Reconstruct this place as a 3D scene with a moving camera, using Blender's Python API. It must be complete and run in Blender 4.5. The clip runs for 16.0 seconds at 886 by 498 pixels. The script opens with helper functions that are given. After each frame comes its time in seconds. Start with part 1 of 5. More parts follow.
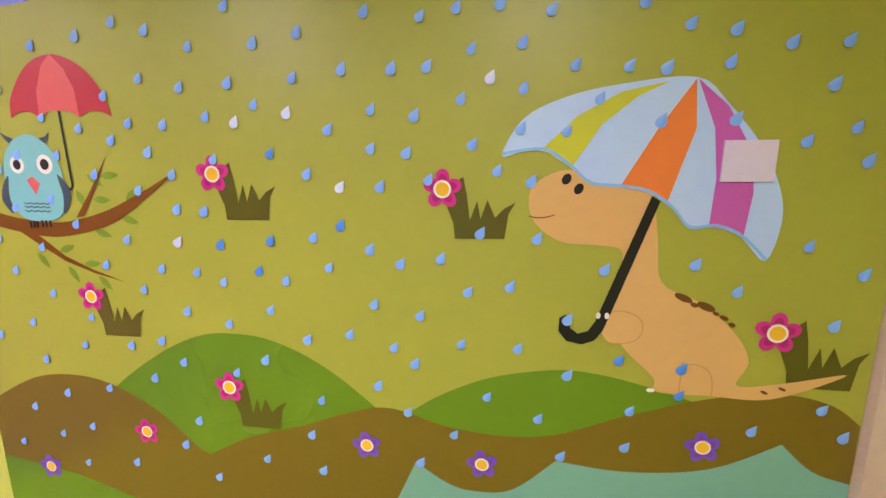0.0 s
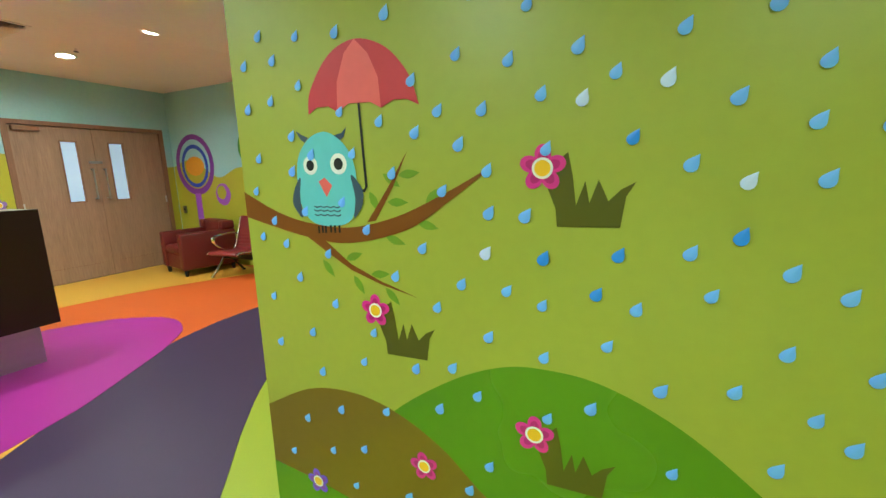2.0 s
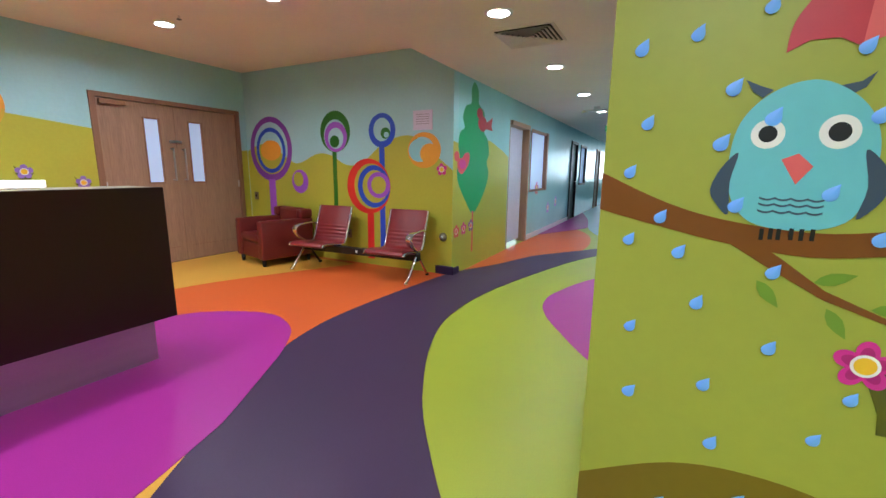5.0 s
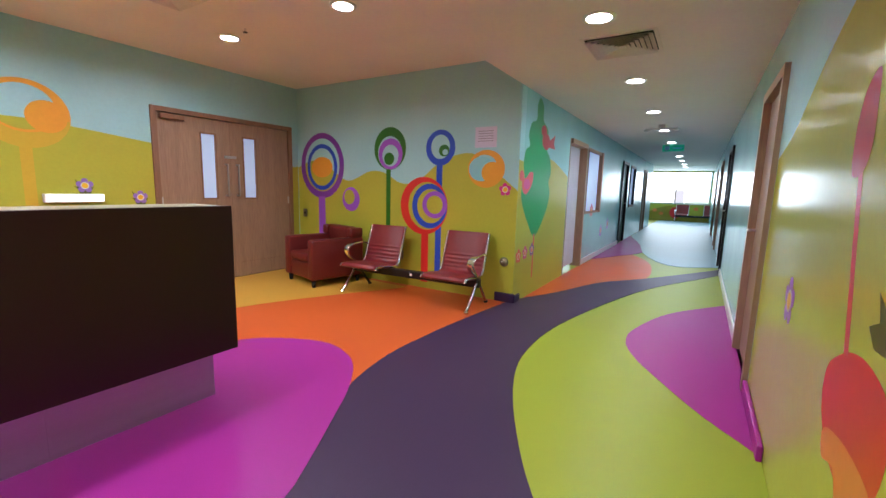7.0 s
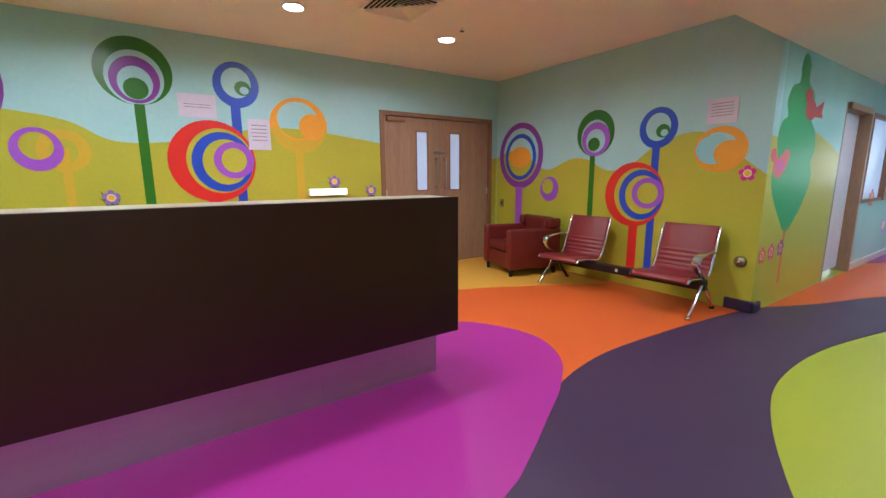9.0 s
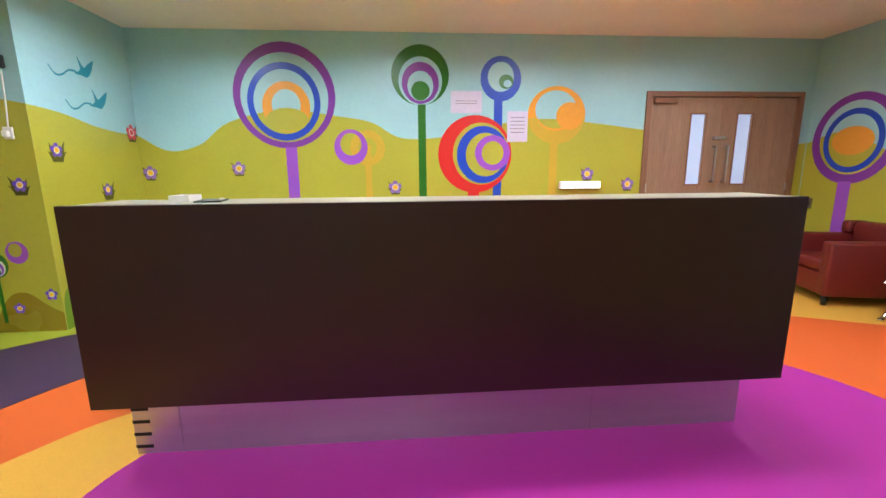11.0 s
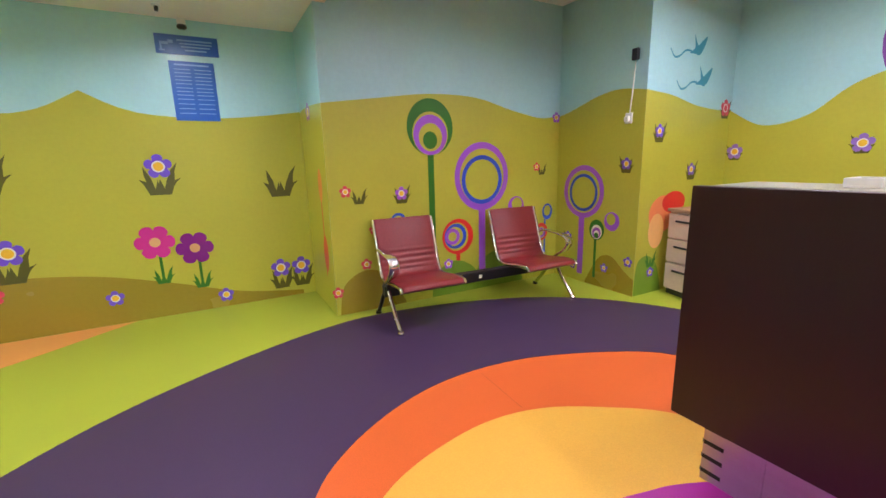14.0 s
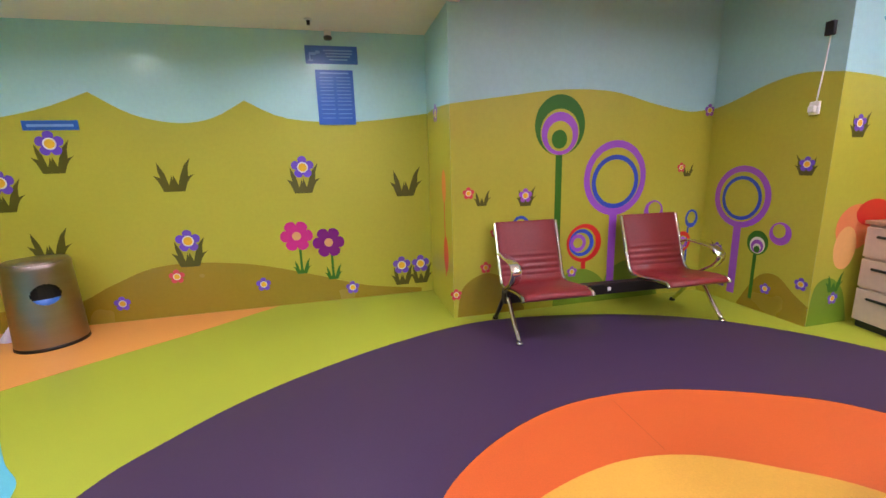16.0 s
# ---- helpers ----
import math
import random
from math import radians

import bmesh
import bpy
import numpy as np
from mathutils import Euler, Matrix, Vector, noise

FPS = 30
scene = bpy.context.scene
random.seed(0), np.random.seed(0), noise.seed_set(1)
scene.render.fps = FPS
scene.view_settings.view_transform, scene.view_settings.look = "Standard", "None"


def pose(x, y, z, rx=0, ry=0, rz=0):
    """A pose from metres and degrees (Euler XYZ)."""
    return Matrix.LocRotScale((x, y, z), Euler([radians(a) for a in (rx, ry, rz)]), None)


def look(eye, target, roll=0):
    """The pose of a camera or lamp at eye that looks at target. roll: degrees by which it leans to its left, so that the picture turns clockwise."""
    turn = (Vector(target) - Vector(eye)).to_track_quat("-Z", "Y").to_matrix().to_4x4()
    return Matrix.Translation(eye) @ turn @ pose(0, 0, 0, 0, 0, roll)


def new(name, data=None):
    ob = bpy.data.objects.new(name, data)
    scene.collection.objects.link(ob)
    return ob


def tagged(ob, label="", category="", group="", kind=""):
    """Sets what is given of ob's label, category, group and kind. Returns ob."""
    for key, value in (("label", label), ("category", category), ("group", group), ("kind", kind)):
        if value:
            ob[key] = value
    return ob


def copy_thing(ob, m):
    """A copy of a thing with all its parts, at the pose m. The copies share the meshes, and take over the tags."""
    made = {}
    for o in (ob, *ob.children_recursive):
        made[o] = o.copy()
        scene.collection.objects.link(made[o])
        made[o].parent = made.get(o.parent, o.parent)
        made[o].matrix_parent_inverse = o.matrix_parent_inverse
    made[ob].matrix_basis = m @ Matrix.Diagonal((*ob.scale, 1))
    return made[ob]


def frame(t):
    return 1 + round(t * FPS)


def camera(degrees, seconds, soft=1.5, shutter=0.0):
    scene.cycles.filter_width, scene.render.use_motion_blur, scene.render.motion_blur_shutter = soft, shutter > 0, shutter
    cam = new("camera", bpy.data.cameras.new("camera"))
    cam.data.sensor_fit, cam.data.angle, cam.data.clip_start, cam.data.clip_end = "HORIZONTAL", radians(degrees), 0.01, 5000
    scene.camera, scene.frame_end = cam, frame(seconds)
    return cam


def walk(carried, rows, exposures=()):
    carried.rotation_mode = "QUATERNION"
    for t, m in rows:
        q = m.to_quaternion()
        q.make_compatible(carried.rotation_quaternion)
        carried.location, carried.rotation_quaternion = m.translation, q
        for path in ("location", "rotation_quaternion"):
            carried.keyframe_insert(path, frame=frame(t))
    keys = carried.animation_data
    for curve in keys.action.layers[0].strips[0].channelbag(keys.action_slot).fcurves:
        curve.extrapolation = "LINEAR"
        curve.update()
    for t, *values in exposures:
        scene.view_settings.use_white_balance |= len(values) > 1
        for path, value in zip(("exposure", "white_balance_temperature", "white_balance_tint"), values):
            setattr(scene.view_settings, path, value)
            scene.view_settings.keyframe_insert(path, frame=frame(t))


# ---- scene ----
cam = camera(93.6, 16.0)
PATH = [
    (0, (0.463, 0.232, 1.32), (0.158, 2.177, 0.966), -0.1),
    (0.5, (0.383, 0.276, 1.301), (0.004, 2.207, 0.946), -0.1),
    (1, (0.239, 0.403, 1.309), (-0.261, 2.306, 0.952), -0.4),
    (1.5, (0.005, 0.442, 1.298), (-0.648, 2.299, 0.944), -0.7),
    (2, (-0.226, 0.385, 1.317), (-1.062, 2.166, 0.959), -1.8),
    (2.5, (-0.42, 0.396, 1.294), (-1.416, 2.086, 0.905), -1.5),
    (3, (-0.627, 0.455, 1.3), (-1.69, 2.107, 0.926), 0.1),
    (3.5, (-0.853, 0.437, 1.282), (-1.888, 2.11, 0.92), 0.2),
    (4, (-1.024, 0.347, 1.28), (-2.004, 2.05, 0.906), -0.4),
    (6.5, (-1.711, 0.423, 1.267), (-2.571, 2.197, 0.927), 2.2),
    (7, (-1.82, 0.471, 1.285), (-2.854, 2.159, 0.997), 1.5),
    (7.5, (-1.862, 0.491, 1.295), (-3.066, 2.063, 1.011), 1.0),
    (8, (-1.898, 0.521, 1.287), (-3.247, 1.965, 0.98), 0.7),
    (8.5, (-1.969, 0.491, 1.274), (-3.468, 1.772, 0.943), 0.2),
    (9, (-2.058, 0.382, 1.277), (-3.692, 1.482, 0.933), -0.3),
    (11.5, (-2.49, 0.113, 1.281), (-4.447, -0.042, 0.896), -0.4),
    (12, (-2.531, 0.021, 1.273), (-4.433, -0.456, 0.882), -0.5),
    (12.5, (-2.541, -0.119, 1.279), (-4.323, -0.943, 0.896), -0.8),
    (13, (-2.552, -0.232, 1.274), (-4.1, -1.438, 0.89), -1.2),
    (13.5, (-2.621, -0.298, 1.283), (-3.863, -1.813, 0.882), -1.4),
    (14, (-2.676, -0.338, 1.261), (-3.611, -2.056, 0.844), -1.5),
    (14.5, (-2.679, -0.349, 1.258), (-3.351, -2.182, 0.824), -1.8),
    (15, (-2.664, -0.344, 1.273), (-3.192, -2.222, 0.833), -1.8),
    (15.5, (-2.651, -0.375, 1.272), (-3.117, -2.273, 0.844), -1.9),
    (16, (-2.623, -0.498, 1.284), (-3.081, -2.401, 0.873), -1.7),
]
# seconds, stops, kelvin, tint
EXPOSURES = [(0.0, 0.45, 6350, 36), (0.5, 0.42, 6250, 32), (1.0, 0.38, 6050, 14), (1.5, 0.3, 5950, -4), (2.5, 0.2, 5650, -30), (3.0, 0.2, 5600, -26), (4.0, 0.1, 5500, -8), (6.5, 0.0, 5700, 8), (9.0, 0.0, 5800, 5), (11.5, 0.38, 5700, 5), (12.5, 0.4, 5750, 3), (13.5, 0.27, 5850, 12), (16.0, 0.12, 6000, 24)]
walk(cam, [(t, look(eye, target, roll)) for t, eye, target, roll in PATH], exposures=EXPOSURES)

# ---- light ----
world = bpy.data.worlds.new("world")
scene.world = world
world.use_nodes = True
wn = world.node_tree
sky = wn.nodes.new("ShaderNodeTexSky")
sky.sky_type, sky.sun_disc, sky.sun_elevation, sky.sun_rotation = "NISHITA", False, radians(40), radians(60)
wn.links.new(sky.outputs[0], wn.nodes["Background"].inputs[0])
wn.nodes["Background"].inputs[1].default_value = 0.12
sun = new("sun", bpy.data.lights.new("sun", "SUN"))
sun.data.energy, sun.data.angle, sun.data.color = 2.5, radians(0.5), (1.0, 0.95, 0.88)
sun.matrix_world = pose(0, 0, 30, 50, 0, 120)

MAIN_W, CORR_W = 17.0, 14.0
WARM, NEUTRAL = (1.0, 0.95, 0.95), (1.0, 0.97, 1.0)


def lamp(x, y, z, watts, colour):
    """The light of one recessed downlight."""
    data = bpy.data.lights.new("downlight_lamp", "AREA")
    data.shape, data.size, data.energy, data.color, data.spread = "DISK", 0.16, watts, colour, radians(160)
    ob = new("downlight_lamp", data)
    ob.location = (x, y, z - 0.012)
    return ob


# the plan: x grows towards the mural wall's far end, y runs up the corridor
XB = -7.175      # wall behind the reception
YN = 4.864       # wall behind the far bench
XC = -3.56       # corridor's left side and edge of the high ceiling
XR = -1.445      # corridor's right side
YR = 1.403       # rain mural wall
YS = -3.68       # wall behind the near bench
YE = -4.50       # wall with the notices
XP, YP = -5.905, -2.69   # column's two faces
H1, H2 = 2.707, 2.41     # ceilings
XEAST, YEND = 1.75, 23.6
XLOB, YLOB = -6.4, 19.15  # wider lobby at the corridor's end

# ---- materials ----


def lin(r, g, b):
    return tuple(((c / 255 + 0.055) / 1.055) ** 2.4 if c > 10 else c / 3294 for c in (r, g, b)) + (1.0,)


def material(name, rgb, rough=0.5, metal=0.0, grain=0.05, scale=30.0, stain=0.06, stain_scale=1.3, bump=0.1, bump_scale=80.0, coat=0.0, stretch=(1, 1, 1)):
    """A surface with fine grain, broad uneven wear and a little relief, all in object metres."""
    m = bpy.data.materials.new(name)
    m.use_nodes = True
    n, l = m.node_tree.nodes, m.node_tree.links
    b = n["Principled BSDF"]
    b.inputs["Metallic"].default_value = metal
    b.inputs["Coat Weight"].default_value = coat
    b.inputs["Coat Roughness"].default_value = 0.12
    geo = n.new("ShaderNodeNewGeometry")
    mp = n.new("ShaderNodeMapping")
    mp.inputs["Scale"].default_value = stretch
    l.new(geo.outputs["Position"], mp.inputs[0])
    fine, broad = n.new("ShaderNodeTexNoise"), n.new("ShaderNodeTexNoise")
    for tex, s, d in ((fine, scale, 6), (broad, stain_scale, 3)):
        tex.inputs["Scale"].default_value, tex.inputs["Detail"].default_value = s, d
        l.new(mp.outputs[0], tex.inputs["Vector"])
    def spread(tex, amount):
        r = n.new("ShaderNodeMapRange")
        r.inputs["From Min"].default_value, r.inputs["From Max"].default_value = 0.25, 0.75
        r.inputs["To Min"].default_value, r.inputs["To Max"].default_value = 1 - amount, 1 + amount
        l.new(tex.outputs["Fac"], r.inputs["Value"])
        return r
    mul = n.new("ShaderNodeMath")
    mul.operation = "MULTIPLY"
    l.new(spread(fine, grain).outputs[0], mul.inputs[0])
    l.new(spread(broad, stain).outputs[0], mul.inputs[1])
    col = n.new("ShaderNodeVectorMath")
    col.operation = "SCALE"
    col.inputs[0].default_value = rgb[:3]
    l.new(mul.outputs[0], col.inputs["Scale"])
    l.new(col.outputs[0], b.inputs["Base Color"])
    rr = n.new("ShaderNodeMapRange")
    rr.inputs["To Min"].default_value, rr.inputs["To Max"].default_value = rough * 0.8, min(1.0, rough * 1.2)
    l.new(broad.outputs["Fac"], rr.inputs["Value"])
    l.new(rr.outputs[0], b.inputs["Roughness"])
    if bump:
        bt, bn = n.new("ShaderNodeTexNoise"), n.new("ShaderNodeBump")
        bt.inputs["Scale"].default_value = bump_scale
        bn.inputs["Strength"].default_value, bn.inputs["Distance"].default_value = bump, 0.002
        l.new(mp.outputs[0], bt.inputs["Vector"])
        l.new(bt.outputs["Fac"], bn.inputs["Height"])
        l.new(bn.outputs[0], b.inputs["Normal"])
    return m


def paint(name, r, g, b, rough=0.32, **kw):
    return material(name, lin(r, g, b), rough, **{**dict(grain=0.03, stain=0.05, bump=0.12, bump_scale=140.0), **kw})


def vinyl(name, r, g, b):
    m = material(name, lin(r, g, b), 0.40, grain=0.06, scale=160.0, stain=0.06, stain_scale=0.9, bump=0.08, bump_scale=220.0)
    m.node_tree.nodes["Principled BSDF"].inputs["Specular IOR Level"].default_value = 0.24
    return m


def glow(name, colour, strength):
    m = bpy.data.materials.new(name)
    m.use_nodes = True
    b = m.node_tree.nodes["Principled BSDF"]
    b.inputs["Base Color"].default_value = (0.8, 0.8, 0.8, 1)
    b.inputs["Emission Color"].default_value = (*colour, 1)
    b.inputs["Emission Strength"].default_value = strength
    return m


def wood(name, rgb, rough=0.45):
    """Wood veneer with upright grain."""
    return material(name, rgb, rough, grain=0.16, scale=14.0, stain=0.10, stain_scale=2.0, bump=0.15, bump_scale=40.0, stretch=(6, 6, 0.5))


M = dict(
    rain=paint("olive_wall_paint", 160, 164, 60, 0.42),
    hill=paint("yellow_green_paint", 182, 178, 58, 0.36),
    hill_lo=paint("olive_hill_paint", 152, 132, 40, 0.26),
    green=paint("leaf_green_paint", 96, 136, 26, 0.26),
    skyp=paint("sky_blue_paint", 165, 208, 215, 0.4),
    skyc=paint("pale_aqua_paint", 176, 222, 226, 0.24), skyg=paint("glossy_aqua_paint", 176, 222, 226, 0.15), hillg=paint("glossy_meadow_paint", 188, 186, 66, 0.18),
    ceil=material("ceiling_board", lin(240, 232, 223), 0.8, grain=0.02, stain=0.03, bump=0.1),
    purple=paint("violet_paint", 158, 86, 205), lilac=paint("lilac_paint", 148, 112, 196), dpurple=paint("deep_violet_paint", 128, 60, 165), blue=paint("royal_blue_paint", 44, 78, 196),
    red=paint("red_paint", 216, 44, 42), dgreen=paint("dark_green_paint", 48, 112, 28), orange=paint("amber_paint", 232, 160, 50),
    pink=paint("pink_paint", 206, 44, 142), fuchsia=paint("fuchsia_paint", 172, 26, 112), amber_f=paint("faded_amber_paint", 208, 172, 54), rose=paint("rose_paint", 214, 70, 84), white=paint("white_paint", 236, 232, 226), yellow=paint("sun_yellow_paint", 236, 186, 40),
    grass=paint("moss_paint", 86, 84, 24), ochre=paint("ochre_paint", 118, 98, 26), water=paint("teal_paint", 112, 172, 158),
    drop=paint("raindrop_blue", 122, 174, 250, 0.42), drop_d=paint("raindrop_deep_blue", 70, 138, 232, 0.42), drop_w=paint("raindrop_pale", 200, 212, 250, 0.42),
    teal=paint("turquoise_paint", 118, 190, 198), slate=paint("slate_paint", 64, 78, 96), bark=paint("bark_paint", 120, 70, 24), black=paint("black_paint", 9, 8, 8, 0.5),
    sand=paint("sand_paint", 214, 170, 108), sand_d=paint("tan_paint", 190, 146, 86), brownp=paint("brown_paint", 108, 66, 26), crim=paint("crimson_paint", 190, 52, 66), coral=paint("coral_paint", 222, 98, 98),
    lightblue=paint("light_blue_paint", 176, 206, 250), umorange=paint("tangerine_paint", 232, 126, 60), lime_s=paint("lime_stripe_paint", 192, 196, 50), magenta_p=paint("magenta_paint", 196, 90, 180),
    violet=paint("blue_violet_paint", 112, 78, 205), plum=paint("plum_paint", 128, 22, 128), leafp=paint("fresh_leaf_paint", 116, 148, 42), coral_l=paint("light_coral_paint", 236, 136, 84), peach=paint("peach_paint", 240, 182, 110), pipe=paint("clear_blue_paint", 128, 182, 236),
    tree=paint("tree_green_paint", 52, 158, 92), aqua=paint("aqua_paint", 150, 204, 214), swallow=paint("petrol_blue_paint", 40, 140, 170),
    f_lime=vinyl("lime_vinyl", 158, 168, 50), f_purple=vinyl("aubergine_vinyl", 65, 47, 75), f_orange=vinyl("orange_vinyl", 206, 94, 42),
    f_seam=vinyl("dull_orange_joint", 178, 80, 36), f_mag=vinyl("magenta_vinyl", 162, 42, 140), f_yellow=vinyl("yellow_vinyl", 214, 162, 64), f_blue=vinyl("turquoise_vinyl", 92, 178, 200), f_amber=vinyl("amber_vinyl", 222, 152, 76), f_sheen=vinyl("window_sheen_vinyl", 168, 196, 206),
    oak=wood("door_veneer", lin(160, 127, 104)), oak_d=wood("door_frame_veneer", lin(140, 101, 78)), wenge=material("dark_wenge_laminate", lin(40, 14, 17), 0.36, grain=0.10, scale=60.0, stain=0.06, stain_scale=2.0, bump=0.06, bump_scale=90.0, stretch=(3, 3, 0.4)),
    beige=material("beige_laminate", lin(206, 182, 168), 0.4), stone=material("counter_top_laminate", lin(146, 140, 116), 0.35, grain=0.12, scale=90),
    plinth=material("satin_plinth_steel", lin(178, 168, 184), 0.36, 0.88, grain=0.08, scale=60, stretch=(1, 1, 14), bump=0.05), steel=material("brushed_steel", lin(196, 190, 194), 0.3, 1.0, grain=0.08, scale=60, stretch=(1, 1, 14), bump=0.05), chrome=material("chrome", lin(222, 222, 226), 0.12, 1.0, bump=0),
    leather=material("maroon_leather", lin(126, 38, 42), 0.38, grain=0.08, scale=60, bump=0.35, bump_scale=260), leather_s=material("red_brown_leather", lin(102, 28, 26), 0.4, grain=0.1, scale=50, bump=0.4, bump_scale=200),
    blackm=material("black_metal", lin(28, 26, 28), 0.4, 0.3), plastic=material("white_plastic", lin(228, 226, 222), 0.35), dark=material("dark_plastic", lin(36, 34, 36), 0.4),
    sign=material("blue_sign_vinyl", lin(38, 96, 186), 0.3), signw=material("sign_print", lin(126, 168, 226), 0.4), paper=material("paper", lin(212, 202, 224), 0.7), ink=material("grey_ink", lin(150, 142, 158), 0.7),
    lightg=glow("lamp_diffuser", (1.0, 0.96, 0.92), 22.0), stripg=glow("strip_diffuser", (1.0, 0.97, 0.93), 1.6), exitg=glow("exit_sign_green", (0.02, 0.26, 0.17), 0.45), far_pink=glow("far_pink_haze_glow", (0.96, 0.80, 0.78), 0.85), far_green=glow("far_green_haze_glow", (0.80, 0.88, 0.52), 0.85), bin_steel=material("dull_steel", lin(158, 146, 136), 0.34, 1.0, grain=0.08, scale=60, stretch=(1, 1, 14), bump=0.05), day=glow("daylight_haze", (0.93, 0.97, 1.0), 5.0),
    frost=material("glowing_frosted_glass", lin(196, 212, 240), 0.35, grain=0.02), vent=material("vent_white", lin(226, 218, 210), 0.5), void=material("unlit_hollow_dark", lin(16, 14, 13), 0.9),
    curtain=material("white_curtain", lin(214, 210, 226), 0.8, bump=0.3, bump_scale=20),
    plate=material("socket_metal", lin(150, 140, 120), 0.35, 0.8), skirt=vinyl("dark_vinyl_cove", 60, 44, 74),
)
M["wenge"].node_tree.nodes["Principled BSDF"].inputs["Specular IOR Level"].default_value = 0.34
M["exitg"].node_tree.nodes["Principled BSDF"].inputs["Base Color"].default_value = (0.01, 0.22, 0.13, 1)
# Panes emit a faint blue of their own, standing in for light behind them.
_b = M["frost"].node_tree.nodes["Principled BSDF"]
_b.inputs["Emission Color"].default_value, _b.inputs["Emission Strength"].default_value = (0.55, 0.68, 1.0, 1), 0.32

# ---- mesh helpers ----


def mesh_of(name, bm, mat, smooth=False):
    me = bpy.data.meshes.new(name)
    bmesh.ops.recalc_face_normals(bm, faces=bm.faces[:])
    bm.to_mesh(me)
    bm.free()
    if mat:
        me.materials.append(M[mat])
    if smooth:
        for p in me.polygons:
            p.use_smooth = True
    return me


def part(name, bm, mat, parent=None, label="", smooth=False):
    """One mesh object under a thing or a part; bm is a bmesh or a finished mesh."""
    me = mesh_of(name, bm, mat, smooth) if isinstance(bm, bmesh.types.BMesh) else bm
    ob = new(name, me)
    ob.parent = parent
    if label:
        tagged(ob, label)
    return ob


def empty(name, m, label, category, group=""):
    ob = new(name)
    ob.matrix_world = m
    return tagged(ob, label, category, group)


def box(a, b, bevel=0.0, seg=2):
    bm = bmesh.new()
    bmesh.ops.create_cube(bm, size=1)
    for v in bm.verts:
        v.co = Vector([(a[i] + b[i]) / 2 + v.co[i] * (b[i] - a[i]) for i in range(3)])
    if bevel:
        bmesh.ops.bevel(bm, geom=bm.edges[:], offset=bevel, segments=seg, affect="EDGES", profile=0.5)
    return bm


def cyl(r1, r2, z1, z2, seg=24, at=(0, 0), bevel=0.0):
    bm = bmesh.new()
    bmesh.ops.create_cone(bm, cap_ends=True, segments=seg, radius1=r1, radius2=r2, depth=z2 - z1)
    bmesh.ops.translate(bm, verts=bm.verts[:], vec=(at[0], at[1], (z1 + z2) / 2))
    if bevel:
        rim = [e for e in bm.edges if abs(e.verts[0].co.z - e.verts[1].co.z) < 1e-5]
        bmesh.ops.bevel(bm, geom=rim, offset=bevel, segments=2, affect="EDGES")
    return bm


def smooth_line(pts, n=8, closed=False):
    """A smooth line through a few points."""
    pts = [Vector(p) for p in pts]
    k, out = len(pts), []
    for i in range(k if closed else k - 1):
        p = [pts[(i + j) % k] if closed else pts[min(max(i + j, 0), k - 1)] for j in (-1, 0, 1, 2)]
        for s in range(n):
            t = s / n
            out.append(0.5 * (2 * p[1] + (p[2] - p[0]) * t + (2 * p[0] - 5 * p[1] + 4 * p[2] - p[3]) * t * t + (3 * p[1] - p[0] - 3 * p[2] + p[3]) * t ** 3))
    return out if closed else out + [pts[-1]]


def tube(pts, r, seg=10, n=6, smooth=True):
    """A bent round bar through points."""
    line = smooth_line(pts, n) if smooth else [Vector(p) for p in pts]
    bm, rings, side = bmesh.new(), [], None
    for i, p in enumerate(line):
        d = (line[min(i + 1, len(line) - 1)] - line[max(i - 1, 0)]).normalized()
        if side is None:
            side = d.orthogonal().normalized()
        side = (side - d * side.dot(d)).normalized()
        up = d.cross(side)
        rings.append([bm.verts.new(p + r * (math.cos(a) * side + math.sin(a) * up)) for a in (2 * math.pi * j / seg for j in range(seg))])
    for a, b in zip(rings, rings[1:]):
        for j in range(seg):
            bm.faces.new((a[j], a[(j + 1) % seg], b[(j + 1) % seg], b[j]))
    bm.faces.new(rings[0]), bm.faces.new(rings[-1])
    return bm


def sheet(pts):
    """A flat sheet bounded by 3D points."""
    bm = bmesh.new()
    f = bm.faces.new([bm.verts.new(p) for p in pts])
    f.normal_update()
    bmesh.ops.triangulate(bm, faces=[f], ngon_method="EAR_CLIP")
    return bm


def slab(pts, z0, z1):
    """An upright-sided plate over a plan outline."""
    bm = bmesh.new()
    f = bm.faces.new([bm.verts.new((p[0], p[1], z0)) for p in pts])
    f.normal_update()
    top = bmesh.ops.extrude_face_region(bm, geom=[f])["geom"]
    bmesh.ops.translate(bm, verts=[v for v in top if isinstance(v, bmesh.types.BMVert)], vec=(0, 0, z1 - z0))
    bm.normal_update()
    bmesh.ops.triangulate(bm, faces=[f for f in bm.faces if len(f.verts) > 4], ngon_method="EAR_CLIP")
    return bm

# ---- floor ----
floor = tagged(part("floor", slab([(XB, YE), (XEAST, YE), (XEAST, YEND), (XB, YEND)], -0.2, 0.0), "f_lime"), "lime green sheet vinyl floor with coloured swirls", "floor", kind="structure")


def laid(x, y):
    """Plan of the vinyl curves as laid: slightly drawn in along the corridor."""
    return (x + 0.024 * min(max(y, 0.0), 1.0), y * (0.976 if y > 0 else 1.0), 0)


def zone(pts, level, mat, label, closed=True, n=8, extra=()):
    """One colour of the inlaid vinyl; the smooth line may be closed by straight corners."""
    line = smooth_line([laid(*p) for p in pts], n, closed and not extra) + [Vector((*p, 0)) for p in extra]
    return part("vinyl_zone", slab(line, 0.0, 0.0012 * level), mat, floor, label)


